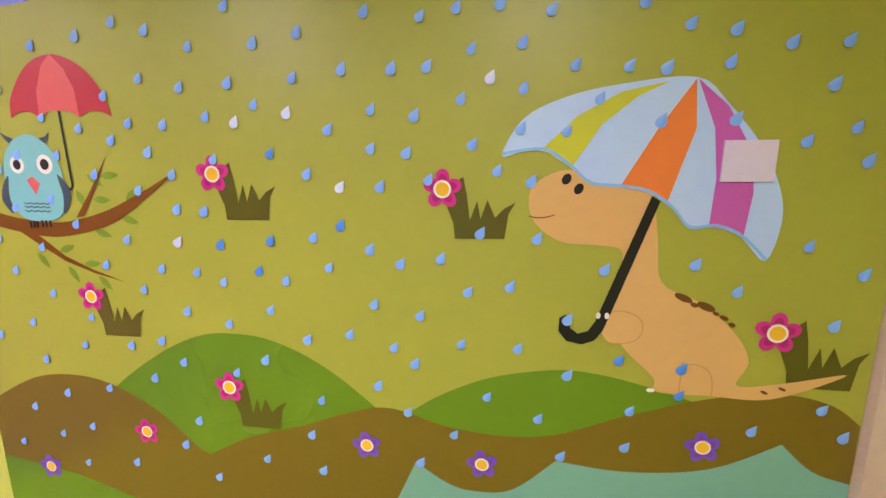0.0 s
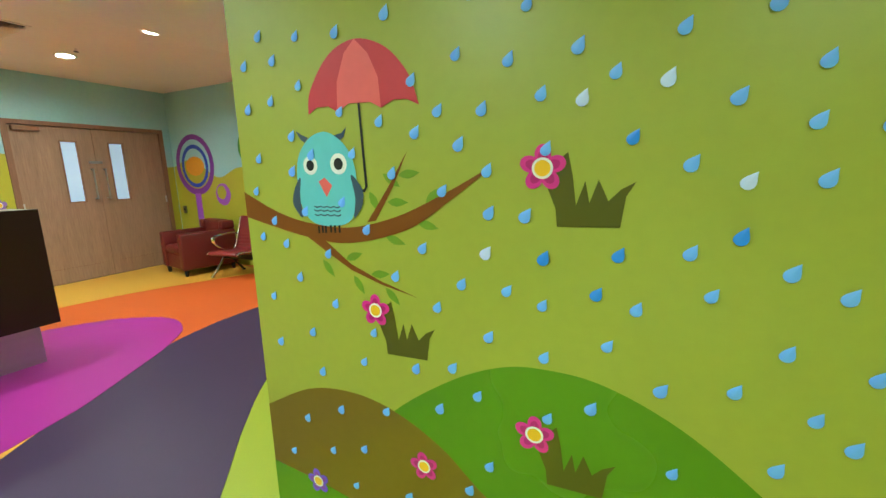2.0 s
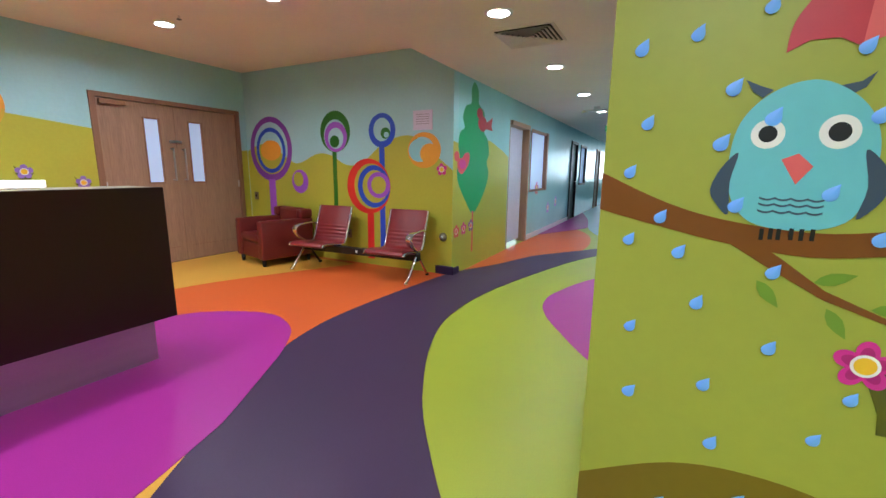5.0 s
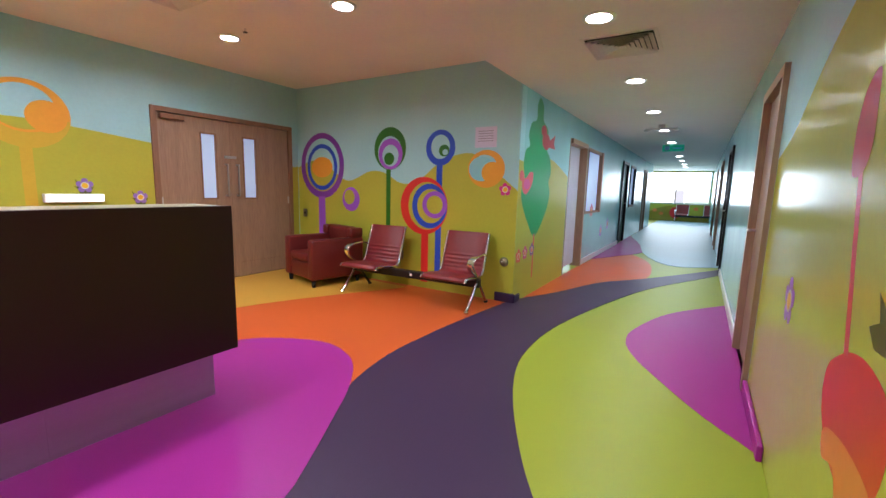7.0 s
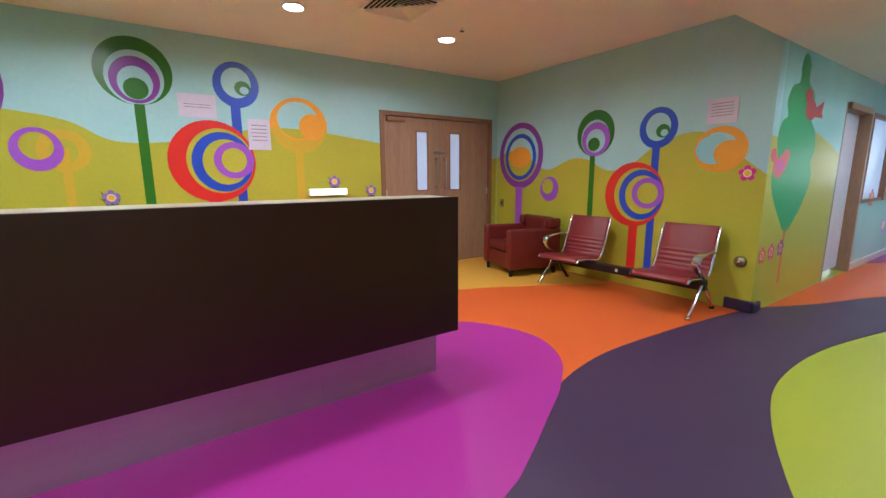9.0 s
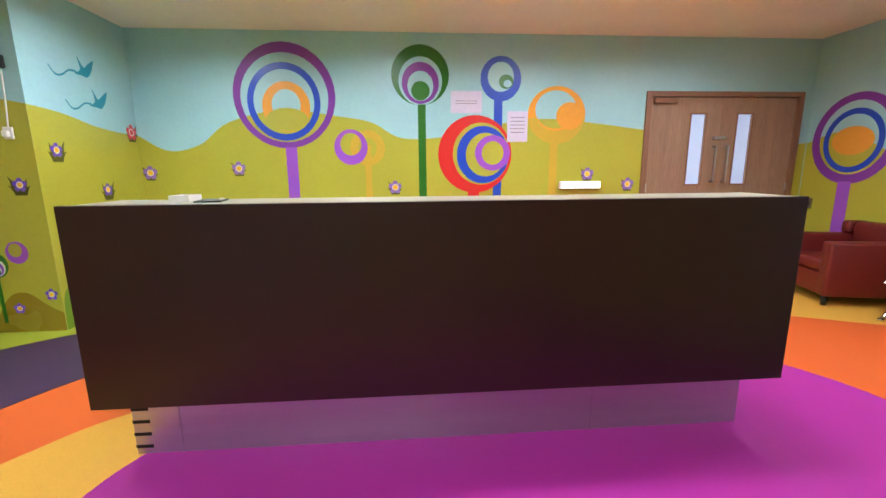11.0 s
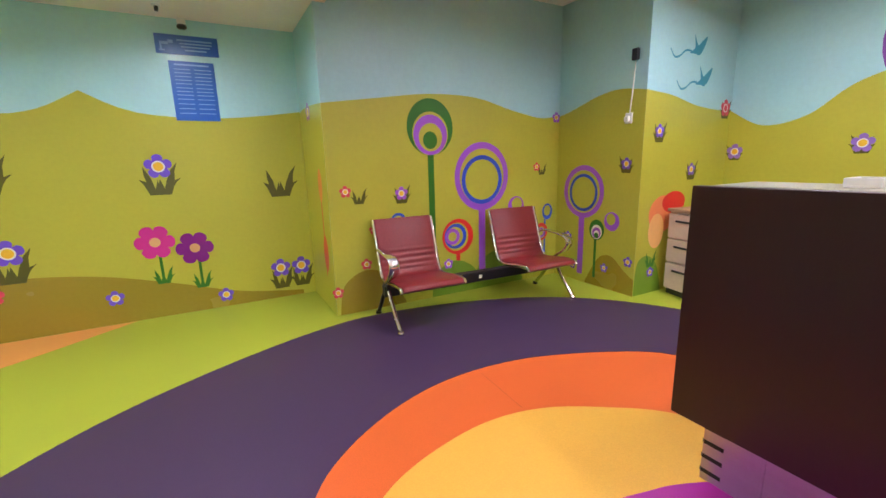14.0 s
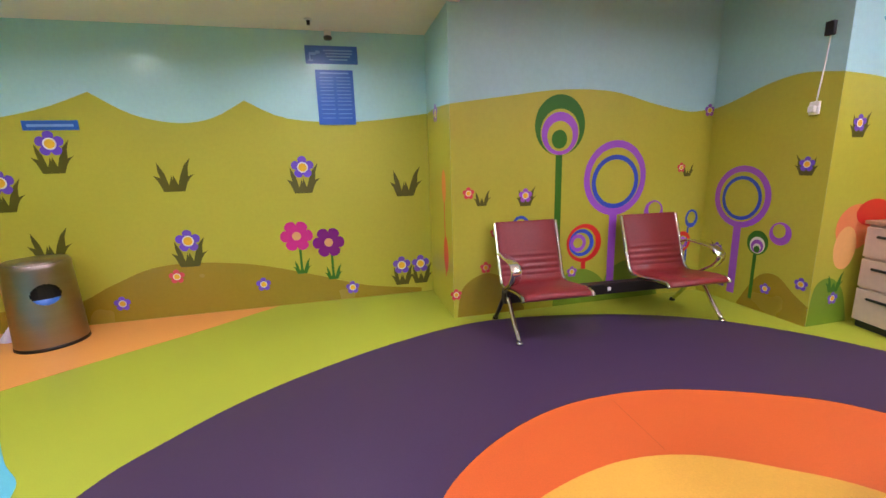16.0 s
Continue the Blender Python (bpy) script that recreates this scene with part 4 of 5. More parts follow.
big = RAIN.put("painted_umbrella", [(p.x, p.y) for p in smooth_line([(0.378, 1.415, 0), (0.43, 1.505, 0), (0.53, 1.555, 0), (0.66, 1.583, 0), (0.825, 1.595, 0), (0.90, 1.535, 0), (0.98, 1.44, 0), (1.03, 1.345, 0), (1.045, 1.26, 0), (1.02, 1.165, 0), (0.96, 1.222, 0), (0.90, 1.245, 0), (0.84, 1.24, 0), (0.80, 1.285, 0), (0.74, 1.325, 0), (0.67, 1.338, 0), (0.60, 1.345, 0), (0.545, 1.39, 0), (0.48, 1.425, 0), (0.43, 1.425, 0)], 4, True)], 7, "lightblue", None, "striped painted umbrella")
for pts, mat in (([(0.475, 1.428), (0.56, 1.51), (0.66, 1.565), (0.77, 1.588), (0.70, 1.555), (0.62, 1.49), (0.555, 1.39), (0.52, 1.41)], "lime_s"), ([(0.825, 1.592), (0.835, 1.48), (0.785, 1.305), (0.74, 1.325), (0.67, 1.338), (0.75, 1.48)], "umorange"), ([(0.828, 1.592), (0.90, 1.53), (0.965, 1.42), (0.975, 1.33), (0.965, 1.222), (0.93, 1.24), (0.885, 1.245), (0.89, 1.36), (0.875, 1.48)], "magenta_p")):
    RAIN.put("umbrella_panel", pts, 8, mat, big)
hem = [(p.x, p.y) for p in smooth_line([(0.378, 1.415, 0), (0.48, 1.427, 0), (0.545, 1.39, 0), (0.60, 1.345, 0), (0.67, 1.338, 0), (0.74, 1.325, 0), (0.80, 1.285, 0), (0.84, 1.24, 0), (0.90, 1.245, 0), (0.96, 1.222, 0), (1.02, 1.165, 0)], 5)]
RAIN.put("umbrella_hem", hem + [(x + 0.002, y + 0.008) for x, y in hem[::-1]], 9, "pipe", big)
RAIN.put("umbrella_pole", [(0.748, 1.318), (0.769, 1.306), (0.676, 1.025), (0.654, 0.961), (0.633, 0.932), (0.601, 0.919), (0.562, 0.926), (0.540, 0.953), (0.541, 0.990), (0.556, 1.0), (0.568, 0.990), (0.570, 0.964), (0.590, 0.949), (0.616, 0.958), (0.634, 0.988)], 9.6, "black", big)


def stroke(pts, w, mat, parent):
    """A thin drawn line."""
    line = [(p.x, p.y) for p in smooth_line([(u, z, 0) for u, z in pts], 4)]
    side = []
    for i, (u, z) in enumerate(line):
        a, b = line[max(i - 1, 0)], line[min(i + 1, len(line) - 1)]
        d = math.hypot(b[0] - a[0], b[1] - a[1])
        side.append((u - w * (b[1] - a[1]) / d, z + w * (b[0] - a[0]) / d))
    return RAIN.put("drawn_line", line + side[::-1], 8.9, mat, parent)


RAIN.put("painted_limb", [(p.x, p.y) for p in smooth_line([(0.655, 1.004, 0), (0.698, 1.015, 0), (0.737, 1.003, 0), (0.750, 0.976, 0), (0.738, 0.946, 0), (0.705, 0.932, 0), (0.668, 0.932, 0), (0.650, 0.965, 0)], 4, True)], 8.5, "sand", sandy)
stroke([(0.647, 1.006), (0.698, 1.017), (0.739, 1.003), (0.752, 0.976), (0.740, 0.944), (0.705, 0.930), (0.659, 0.928)], 0.003, "sand_d", sandy)
stroke([(0.857, 0.890), (0.856, 0.857), (0.855, 0.795)], 0.003, "sand_d", sandy)
stroke([(0.858, 0.869), (0.883, 0.884), (0.919, 0.871), (0.933, 0.840), (0.935, 0.795)], 0.003, "sand_d", sandy)
disc(RAIN, (0.786, 0.803), (0.010, 0.006), 8, "white", "painted_spot", sandy)
for u in (0.640, 0.662):
    disc(RAIN, (u, 1.003), (0.006, 0.009), 10, "white", "painted_spot", sandy)


# raindrops: stickers slightly proud of the paint
DROPS_BLUE_1 = [(-1.383, 1.669), (-1.310, 1.747), (-1.261, 1.671), (-1.162, 1.725), (-1.018, 1.714), (-0.853, 1.734), (-0.720, 1.767), (-0.613, 1.738), (-0.474, 1.687), (-0.349, 1.789), (-0.269, 1.686), (-0.133, 1.708), (0.063, 1.751), (0.217, 1.731), (0.315, 1.746), (0.430, 1.750), (0.559, 1.728), (0.782, 1.734), (0.890, 1.678), (0.993, 1.661)]
DROPS_BLUE_2 = [(-1.385, 1.537), (-1.283, 1.554), (-1.166, 1.588), (-0.781, 1.559), (-0.652, 1.605), (-0.518, 1.575), (-0.359, 1.582), (-0.155, 1.589), (-0.007, 1.607), (0.136, 1.603), (0.235, 1.605), (0.356, 1.644), (0.489, 1.653), (0.495, 1.541), (0.624, 1.594), (0.755, 1.586), (0.844, 1.579), (0.988, 1.586), (1.117, 1.625), (1.236, 1.624)]
DROPS_BLUE_3 = [(-1.210, 1.444), (-1.020, 1.500), (-0.887, 1.464), (-0.776, 1.426), (-0.707, 1.476), (-0.586, 1.469), (-0.440, 1.490), (-0.280, 1.519), (-0.055, 1.446), (0.075, 1.497), (0.199, 1.478), (0.329, 1.519), (0.361, 1.399), (0.491, 1.438), (0.610, 1.430), (0.689, 1.510), (0.841, 1.451), (1.014, 1.453), (1.219, 1.528), (1.281, 1.428)]
DROPS_BLUE_4 = [(-1.387, 1.277), (-1.360, 1.382), (-1.220, 1.337), (-1.139, 1.384), (-1.034, 1.240), (-0.985, 1.381), (-0.854, 1.320), (-0.700, 1.270), (-0.650, 1.388), (-0.574, 1.319), (-0.427, 1.365), (-0.127, 1.320), (0.071, 1.391), (0.096, 1.284), (0.175, 1.378), (0.238, 1.304), (0.430, 1.328), (0.523, 1.299), (1.178, 1.397), (1.317, 1.349)]
DROPS_BLUE_5 = [(-1.377, 1.124), (-1.317, 1.179), (-1.274, 1.104), (-1.181, 1.211), (-1.102, 1.078), (-0.951, 1.159), (-0.766, 1.111), (-0.570, 1.212), (-0.476, 1.206), (-0.117, 1.131), (-0.072, 1.040), (0.060, 1.099), (0.152, 1.058), (0.273, 1.077), (0.386, 1.154), (0.544, 1.142), (0.728, 1.060), (0.957, 1.082), (1.218, 1.137), (1.351, 1.068)]
DROPS_BLUE_6 = [(-1.357, 0.916), (-1.228, 0.993), (-1.089, 0.915), (-0.948, 0.836), (-0.859, 1.023), (-0.726, 0.943), (-0.650, 1.017), (-0.574, 0.876), (-0.523, 1.010), (-0.431, 0.980), (-0.425, 0.841), (-0.275, 0.895), (-0.216, 0.993), (0.068, 0.930), (0.210, 0.901), (0.353, 0.981), (0.474, 1.002), (0.637, 0.912), (1.066, 1.012), (1.304, 0.930)]
DROPS_BLUE_7 = [(-1.346, 0.750), (-1.195, 0.805), (-1.167, 0.667), (-0.992, 0.733), (-0.804, 0.742), (-0.684, 0.766), (-0.609, 0.694), (-0.414, 0.671), (-0.307, 0.723), (-0.156, 0.803), (-0.014, 0.829), (0.073, 0.664), (0.127, 0.795), (0.192, 0.746), (0.335, 0.819), (0.414, 0.655), (0.501, 0.816), (0.644, 0.743), (0.823, 0.646), (1.309, 0.693)]
DROPS_BLUE_8 = [(-1.255, 0.474), (-1.150, 0.374), (-1.100, 0.541), (-1.016, 0.415), (-0.919, 0.575), (-0.729, 0.628), (-0.639, 0.382), (-0.576, 0.480), (-0.329, 0.361), (-0.161, 0.469), (-0.127, 0.340), (-0.120, 0.597), (0.168, 0.582), (0.206, 0.408), (0.314, 0.518), (0.567, 0.597), (0.637, 0.479), (0.817, 0.529), (1.146, 0.614), (1.370, 0.617)]
DROPS_BLUE_9 = [(-1.337, 0.322), (-1.061, 0.263), (-0.850, 0.288), (-0.521, 0.268)]
DROPS_DEEP_1 = [(-0.430, 1.101), (-0.304, 1.021), (-0.259, 1.118), (-0.240, 1.380), (-0.029, 1.169), (0.783, 0.799), (0.950, 0.785), (0.951, 0.705)]
DROPS_PALE_1 = [(-0.580, 1.107), (-0.347, 1.471), (-0.179, 1.494), (-0.026, 1.282), (0.407, 1.570)]


def drop_mesh(mat):
    """A plump teardrop sticker with a bowed flank and a domed middle, upright in x and z."""
    bm, rings = bmesh.new(), []
    for shrink, lift in ((1.0, 0.0), (0.62, 0.0016)):
        ring_v = []
        for i in range(20):
            a = 2 * math.pi * i / 20
            s = 0.5 + 0.5 * math.sin(a)
            x = 0.0152 * math.cos(a) * (1 - 0.80 * s ** 2.6) + 0.0045 * s ** 4
            z = 0.0165 * math.sin(a) + 0.0065 * s ** 4
            ring_v.append(bm.verts.new((x * shrink, -lift, (z + 0.004) * shrink - 0.004)))
        rings.append(ring_v)
    mid = bm.verts.new((-0.001, -0.0022, -0.005))
    for i in range(20):
        k = (i + 1) % 20
        bm.faces.new((rings[0][i], rings[0][k], rings[1][k], rings[1][i]))
        bm.faces.new((rings[1][i], rings[1][k], mid))
    return mesh_of("raindrop", bm, mat, True)


DROP_MESH = {m: drop_mesh(m) for m in ("drop", "drop_d", "drop_w")}
rng = random.Random(5)
BLUE = DROPS_BLUE_1 + DROPS_BLUE_2 + DROPS_BLUE_3 + DROPS_BLUE_4 + DROPS_BLUE_5 + DROPS_BLUE_6 + DROPS_BLUE_7 + DROPS_BLUE_8 + DROPS_BLUE_9
for shade, where in (("drop", BLUE), ("drop_d", DROPS_DEEP_1), ("drop_w", DROPS_PALE_1)):
    for u, z in where:
        d = part("raindrop", DROP_MESH[shade], None, w_rain)
        k = rng.uniform(0.92, 1.08) * (0.92 if u < -0.9 else 1.0)
        d.matrix_basis = pose(u, YR - 0.0046, z, 0, rng.uniform(14, 26), 0) @ Matrix.Diagonal((k, 1, k, 1))

# ---- doors ----


def pierced(axis, at, th, u0, u1, z0, z1, hole=None):
    """A board in the plane axis = at, with an oblong hole."""
    us, zs = [u0, u1], [z0, z1]
    if hole:
        us, zs = [u0, hole[0], hole[1], u1], [z0, hole[2], hole[3], z1]
    bm = bmesh.new()
    for i in range(len(us) - 1):
        for j in range(len(zs) - 1):
            if hole and i == 1 and j == 1:
                continue
            q = [bm.verts.new((d, u, z) if axis == "x" else (u, d, z)) for d in (at, at + th) for u, z in ((us[i], zs[j]), (us[i + 1], zs[j]), (us[i + 1], zs[j + 1]), (us[i], zs[j + 1]))]
            for f in ((0, 1, 2, 3), (7, 6, 5, 4), (0, 4, 5, 1), (1, 5, 6, 2), (2, 6, 7, 3), (3, 7, 4, 0)):
                bm.faces.new([q[k] for k in f])
    bmesh.ops.remove_doubles(bm, verts=bm.verts[:], dist=1e-5)
    bm.verts.index_update()
    twice = {}
    for f in bm.faces:
        twice.setdefault(frozenset(v.index for v in f.verts), []).append(f)
    bmesh.ops.delete(bm, geom=[f for fs in twice.values() if len(fs) > 1 for f in fs], context="FACES_ONLY")
    return bm


def joined(*boxes):
    bm = bmesh.new()
    for a, b in boxes:
        s = box(a, b)
        me = bpy.data.meshes.new("piece")
        s.to_mesh(me)
        s.free()
        bm.from_mesh(me)
        bpy.data.meshes.remove(me)
    return bm


door = tagged(part("door_1", joined(((XB - 0.14, DOOR_A, 0), (XB + 0.022, DOOR_A + 0.06, 2.13)), ((XB - 0.14, DOOR_B - 0.06, 0), (XB + 0.022, DOOR_B, 2.13)), ((XB - 0.14, DOOR_A + 0.06, 2.075), (XB + 0.022, DOOR_B - 0.06, 2.13))), "oak_d"), "closed double wooden door with narrow vision panels", "door", kind="structure")
MID = 3.775
for y0, y1, v0, v1, hy in ((DOOR_A + 0.063, MID - 0.002, 3.40, 3.575, MID - 0.075), (MID + 0.002, DOOR_B - 0.063, 3.965, 4.14, MID + 0.075)):
    leaf = part("door_leaf", pierced("x", XB - 0.05, 0.044, y0, y1, 0.006, 2.07, (v0, v1, 1.09, 1.885)), "oak", door)
    part("vision_panel", box((XB - 0.035, v0, 1.09), (XB - 0.027, v1, 1.885)), "frost", leaf, "frosted glass panel with faint bluish glow added")
    part("bead", joined(((XB - 0.006, v0 - 0.014, 1.076), (XB + 0.002, v0, 1.90)), ((XB - 0.006, v1, 1.076), (XB + 0.002, v1 + 0.014, 1.90)), ((XB - 0.006, v0, 1.885), (XB + 0.002, v1, 1.90)), ((XB - 0.006, v0, 1.076), (XB + 0.002, v1, 1.09))), "oak_d", leaf)
    part("pull_handle", tube([(XB - 0.006, hy, 1.12), (XB + 0.045, hy, 1.12), (XB + 0.05, hy, 1.14), (XB + 0.05, hy, 1.5), (XB + 0.045, hy, 1.52), (XB - 0.006, hy, 1.52)], 0.011, 8, 3), "steel", leaf, "brushed steel pull handle", True)
    part("hinge", box((XB - 0.006, y0 if y0 < 3 else y1 - 0.02, 1.0), (XB + 0.004, y0 + 0.02 if y0 < 3 else y1, 1.1)), "steel", leaf)
    part("kick_seam", box((XB - 0.006, y0 + 0.08, 0.2), (XB - 0.004, y1 - 0.08, 0.204)), "oak_d", leaf)
part("latch_plate", box((XB - 0.006, MID - 0.09, 1.60), (XB + 0.014, MID + 0.07, 1.635), 0.004), "steel", door, "small steel latch")
part("door_closer", box((XB - 0.006, DOOR_A + 0.09, 2.00), (XB + 0.045, DOOR_A + 0.36, 2.055), 0.008), "oak_d", door, "brown door closer")


def corridor_door(x, y0, y1, side, name, open_bright=False, dark=False):
    """A framed doorway in a corridor wall; side: +1 where the corridor lies towards +x."""
    m = "oak" if not dark else "blackm"
    a, b = sorted((x - side * 0.14, x + side * 0.03))
    d = tagged(part(name, joined(((a, y0, 0), (b - 0.027 if open_bright else b, y0 + 0.07 - (0.04 if open_bright else 0), 2.08)), ((a, y1 - 0.07, 0), (b, y1, 2.08)), ((a, y0 + 0.07, 2.01), (b, y1 - 0.07, 2.08))), m), "dark framed doorway with dark leaf" if dark else "wooden framed doorway in the corridor wall", "door", kind="structure")
    c = sorted((x - side * 0.06, x - side * 0.02))
    if open_bright:
        bm = bmesh.new()
        line = [(x - side * (0.09 + 0.018 * math.sin(9 * s)), y0 + 0.07 + (y1 - y0 - 0.14) * s / 24) for s in range(25)]
        lo, hi = [bm.verts.new((p[0], p[1], 0.06)) for p in line], [bm.verts.new((p[0], p[1], 2.0)) for p in line]
        for i in range(24):
            bm.faces.new((lo[i], lo[i + 1], hi[i + 1], hi[i]))
        part("curtain", bm, "curtain", d, "white hanging curtain", True)
    else:
        leaf = part("door_leaf", pierced("x", c[0], c[1] - c[0], y0 + 0.073, y1 - 0.073, 0.006, 2.006, (y0 + 0.16, y0 + 0.32, 1.1, 1.85)), "oak" if not dark else "blackm", d)
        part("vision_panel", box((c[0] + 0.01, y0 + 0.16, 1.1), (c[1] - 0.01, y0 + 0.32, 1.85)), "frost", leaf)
        part("handle", tube([(x - side * 0.021, y1 - 0.15, 1.02), (x + side * 0.03, y1 - 0.15, 1.02), (x + side * 0.035, y1 - 0.28, 1.02)], 0.01, 8, 3), "steel", leaf, "", True)
    return d


corridor_door(XC, 6.864, 7.914, 1, "door_2", True)
win3 = tagged(part("window_3", joined(((XC - 0.09, 8.06, 0.9), (XC + 0.01, 8.1, 2.05)), ((XC - 0.09, 9.15, 0.9), (XC + 0.03, 9.264, 2.05)), ((XC - 0.09, 8.1, 2.0), (XC + 0.01, 9.15, 2.05)), ((XC - 0.09, 8.1, 0.9), (XC + 0.01, 9.15, 0.94))), "oak_d"), "interior window with brown wooden frame", "window", kind="structure")
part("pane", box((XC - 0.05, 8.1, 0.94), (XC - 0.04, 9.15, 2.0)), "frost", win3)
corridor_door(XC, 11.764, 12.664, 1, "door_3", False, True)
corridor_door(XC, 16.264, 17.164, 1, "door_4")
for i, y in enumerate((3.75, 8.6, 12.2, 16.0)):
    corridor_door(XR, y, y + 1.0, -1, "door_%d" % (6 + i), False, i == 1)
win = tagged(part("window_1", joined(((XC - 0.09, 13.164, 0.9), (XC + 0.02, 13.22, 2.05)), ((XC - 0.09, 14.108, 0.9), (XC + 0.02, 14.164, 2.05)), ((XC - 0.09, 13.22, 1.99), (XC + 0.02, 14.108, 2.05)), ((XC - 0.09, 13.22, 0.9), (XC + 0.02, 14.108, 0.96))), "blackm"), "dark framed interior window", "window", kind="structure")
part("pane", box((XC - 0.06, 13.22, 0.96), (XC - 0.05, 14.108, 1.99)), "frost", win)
# end window with daylight
wx0, wx1 = XLOB + 0.2, XLOB + 4.92
win2 = tagged(part("window_2", joined(((wx0, YEND - 0.02, 0.82), (wx0 + 0.05, YEND + 0.1, 2.36)), ((wx1 - 0.05, YEND - 0.02, 0.82), (wx1, YEND + 0.1, 2.36)), ((wx0 + 0.05, YEND - 0.02, 2.32), (wx1 - 0.05, YEND + 0.1, 2.36)), ((wx0 + 0.05, YEND - 0.02, 0.82), (wx1 - 0.05, YEND + 0.1, 0.90))), "plastic"), "wide bright window with white frame", "window", kind="structure")
for x in (-5.0, -2.906):
    part("mullion", box((x - 0.02, YEND, 0.90), (x + 0.02, YEND + 0.08, 2.32)), "plate", win2, "dark metal mullion")
tagged(part("backdrop", sheet([(-30, 60, -6), (26, 60, -6), (26, 60, 26), (-30, 60, 26)]), "day"), "bright hazy daylight outside", "sky", kind="structure")
# Distant boxes glow by themselves to imitate daylight and haze on them.
for x0, x1, h, m in ((-4.3, -3.4, 1.75, "far_pink"), (-3.3, 4.0, 0.75, "far_green"), (-1.2, -0.55, 1.9, "far_green")):
    tagged(part("backdrop", box((x0, 52 - h, -6), (x1, 55 - h, h)), m), "pale distance with daylight haze put in as glow", "distance", kind="structure")
data = bpy.data.lights.new("window_daylight", "AREA")
data.shape, data.size, data.size_y, data.energy, data.color = "RECTANGLE", 2.6, 1.3, 45.0, (0.86, 0.93, 1.0)
day = new("window_daylight", data)
day.matrix_world = look((-2.9, YEND - 0.05, 1.64), (-2.6, 0, 1.2))
# end wall painting
ENDW = Face("y", YEND, -1, w_end)
disc(ENDW, (-2.85, 0.42), (0.24, 0.28), 2, "red")
hill(ENDW, [(XLOB, 0.5), (-5.2, 0.7), (-4.2, 0.4), (-3.6, 0.62), (-3.0, 0.72), (-2.4, 0.35), (XR, 0.3)], 0.0, 1, "hill_lo", "olive painted hill")
for u, z in ((-3.45, 0.35), (-3.75, 0.5), (-2.0, 0.62)):
    disc(ENDW, (u, z), (0.10, 0.08), 2, "umorange")
# frames, skirtings
tagged(part("door_10", joined(((1.412, YR - 0.03, 0), (1.487, YR + 0.14, 2.1)),), "beige"), "pale beige wooden jamb beside the mural", "door frame", kind="structure")
tagged(part("trim_panel", box((1.489, YR - 0.012, 0), (XEAST - 0.002, YR - 0.001, 2.38)), "oak_d"), "brown wooden panel beside the mural", "panel", kind="structure")
tagged(part("baseboard", box((XR - 0.022, 4.755, 0.001), (XR - 0.001, 8.59, 0.10), 0.004), "plastic"), "white skirting along corridor wall", "skirting", kind="structure")
tagged(part("baseboard", box((XR - 0.028, 2.88, 0.001), (XR - 0.001, 3.745, 0.085), 0.008), "f_mag"), "magenta vinyl coving turned up the wall", "skirting", kind="structure")
tagged(part("baseboard", box((XC + 0.001, 7.92, 0.001), (XC + 0.022, 11.76, 0.10), 0.004), "plastic"), "white skirting along corridor wall", "skirting", kind="structure")
tagged(part("baseboard", box((XC - 0.22, YN - 0.03, 0.001), (XC + 0.03, YN - 0.001, 0.11), 0.012), "skirt"), "dark vinyl coving at wall corner", "skirting", kind="structure")
tagged(part("baseboard", box((XC + 0.001, YN - 0.03, 0.001), (XC + 0.03, YN + 0.16, 0.09), 0.012), "skirt"), "dark vinyl coving at wall corner", "skirting", kind="structure")

# ---- ceiling fittings ----


def downlight(x, y, z, watts, colour, lit=True):
    d = empty("downlight", pose(x, y, z), "round recessed white ceiling downlight, lit", "ceiling light", "ceiling downlights")
    bm = cyl(0.105, 0.105, -0.008, 0.0, 28)
    part("trim_ring", bm, "plastic", d, "", True)
    part("diffuser", cyl(0.08, 0.08, -0.0105, -0.0085, 24), "lightg", d, "glowing white diffuser")
    if lit:
        lamp(x, y, z, watts, colour)
    return d


for x in (-4.4, -5.95):
    for y, k in ((3.06, 0.8), (1.48, 1.05), (-0.1, 1.05), (-1.68 if x < -5 else -2.1, 1.05)):
        downlight(x, y, H1, MAIN_W * k * (1.1 if x < -5 else 1.0), WARM)
for y, k in ((-3.5, 0.85), (-1.6, 0.9), (0.2, 1.35), (3.44, 1), (5.2, 1), (7.05, 1), (9.0, 1)):
    downlight(-2.5, y, H2, CORR_W * k, NEUTRAL)
for y in (11.0, 12.9, 14.8, 16.7, 18.6, 20.5):
    downlight(-2.5, y, H2, 0, NEUTRAL, False)
# Assumed downlights, added for their light; the first two brighten the mural wall.
for x, y, w in ((-1.1, -0.2, 1.8), (0.6, -0.2, 1.4), (-0.6, -1.7, 0.9), (-0.8, -3.4, 0.75), (0.9, -3.4, 0.55)):
    downlight(x, y, H2, CORR_W * w, WARM)


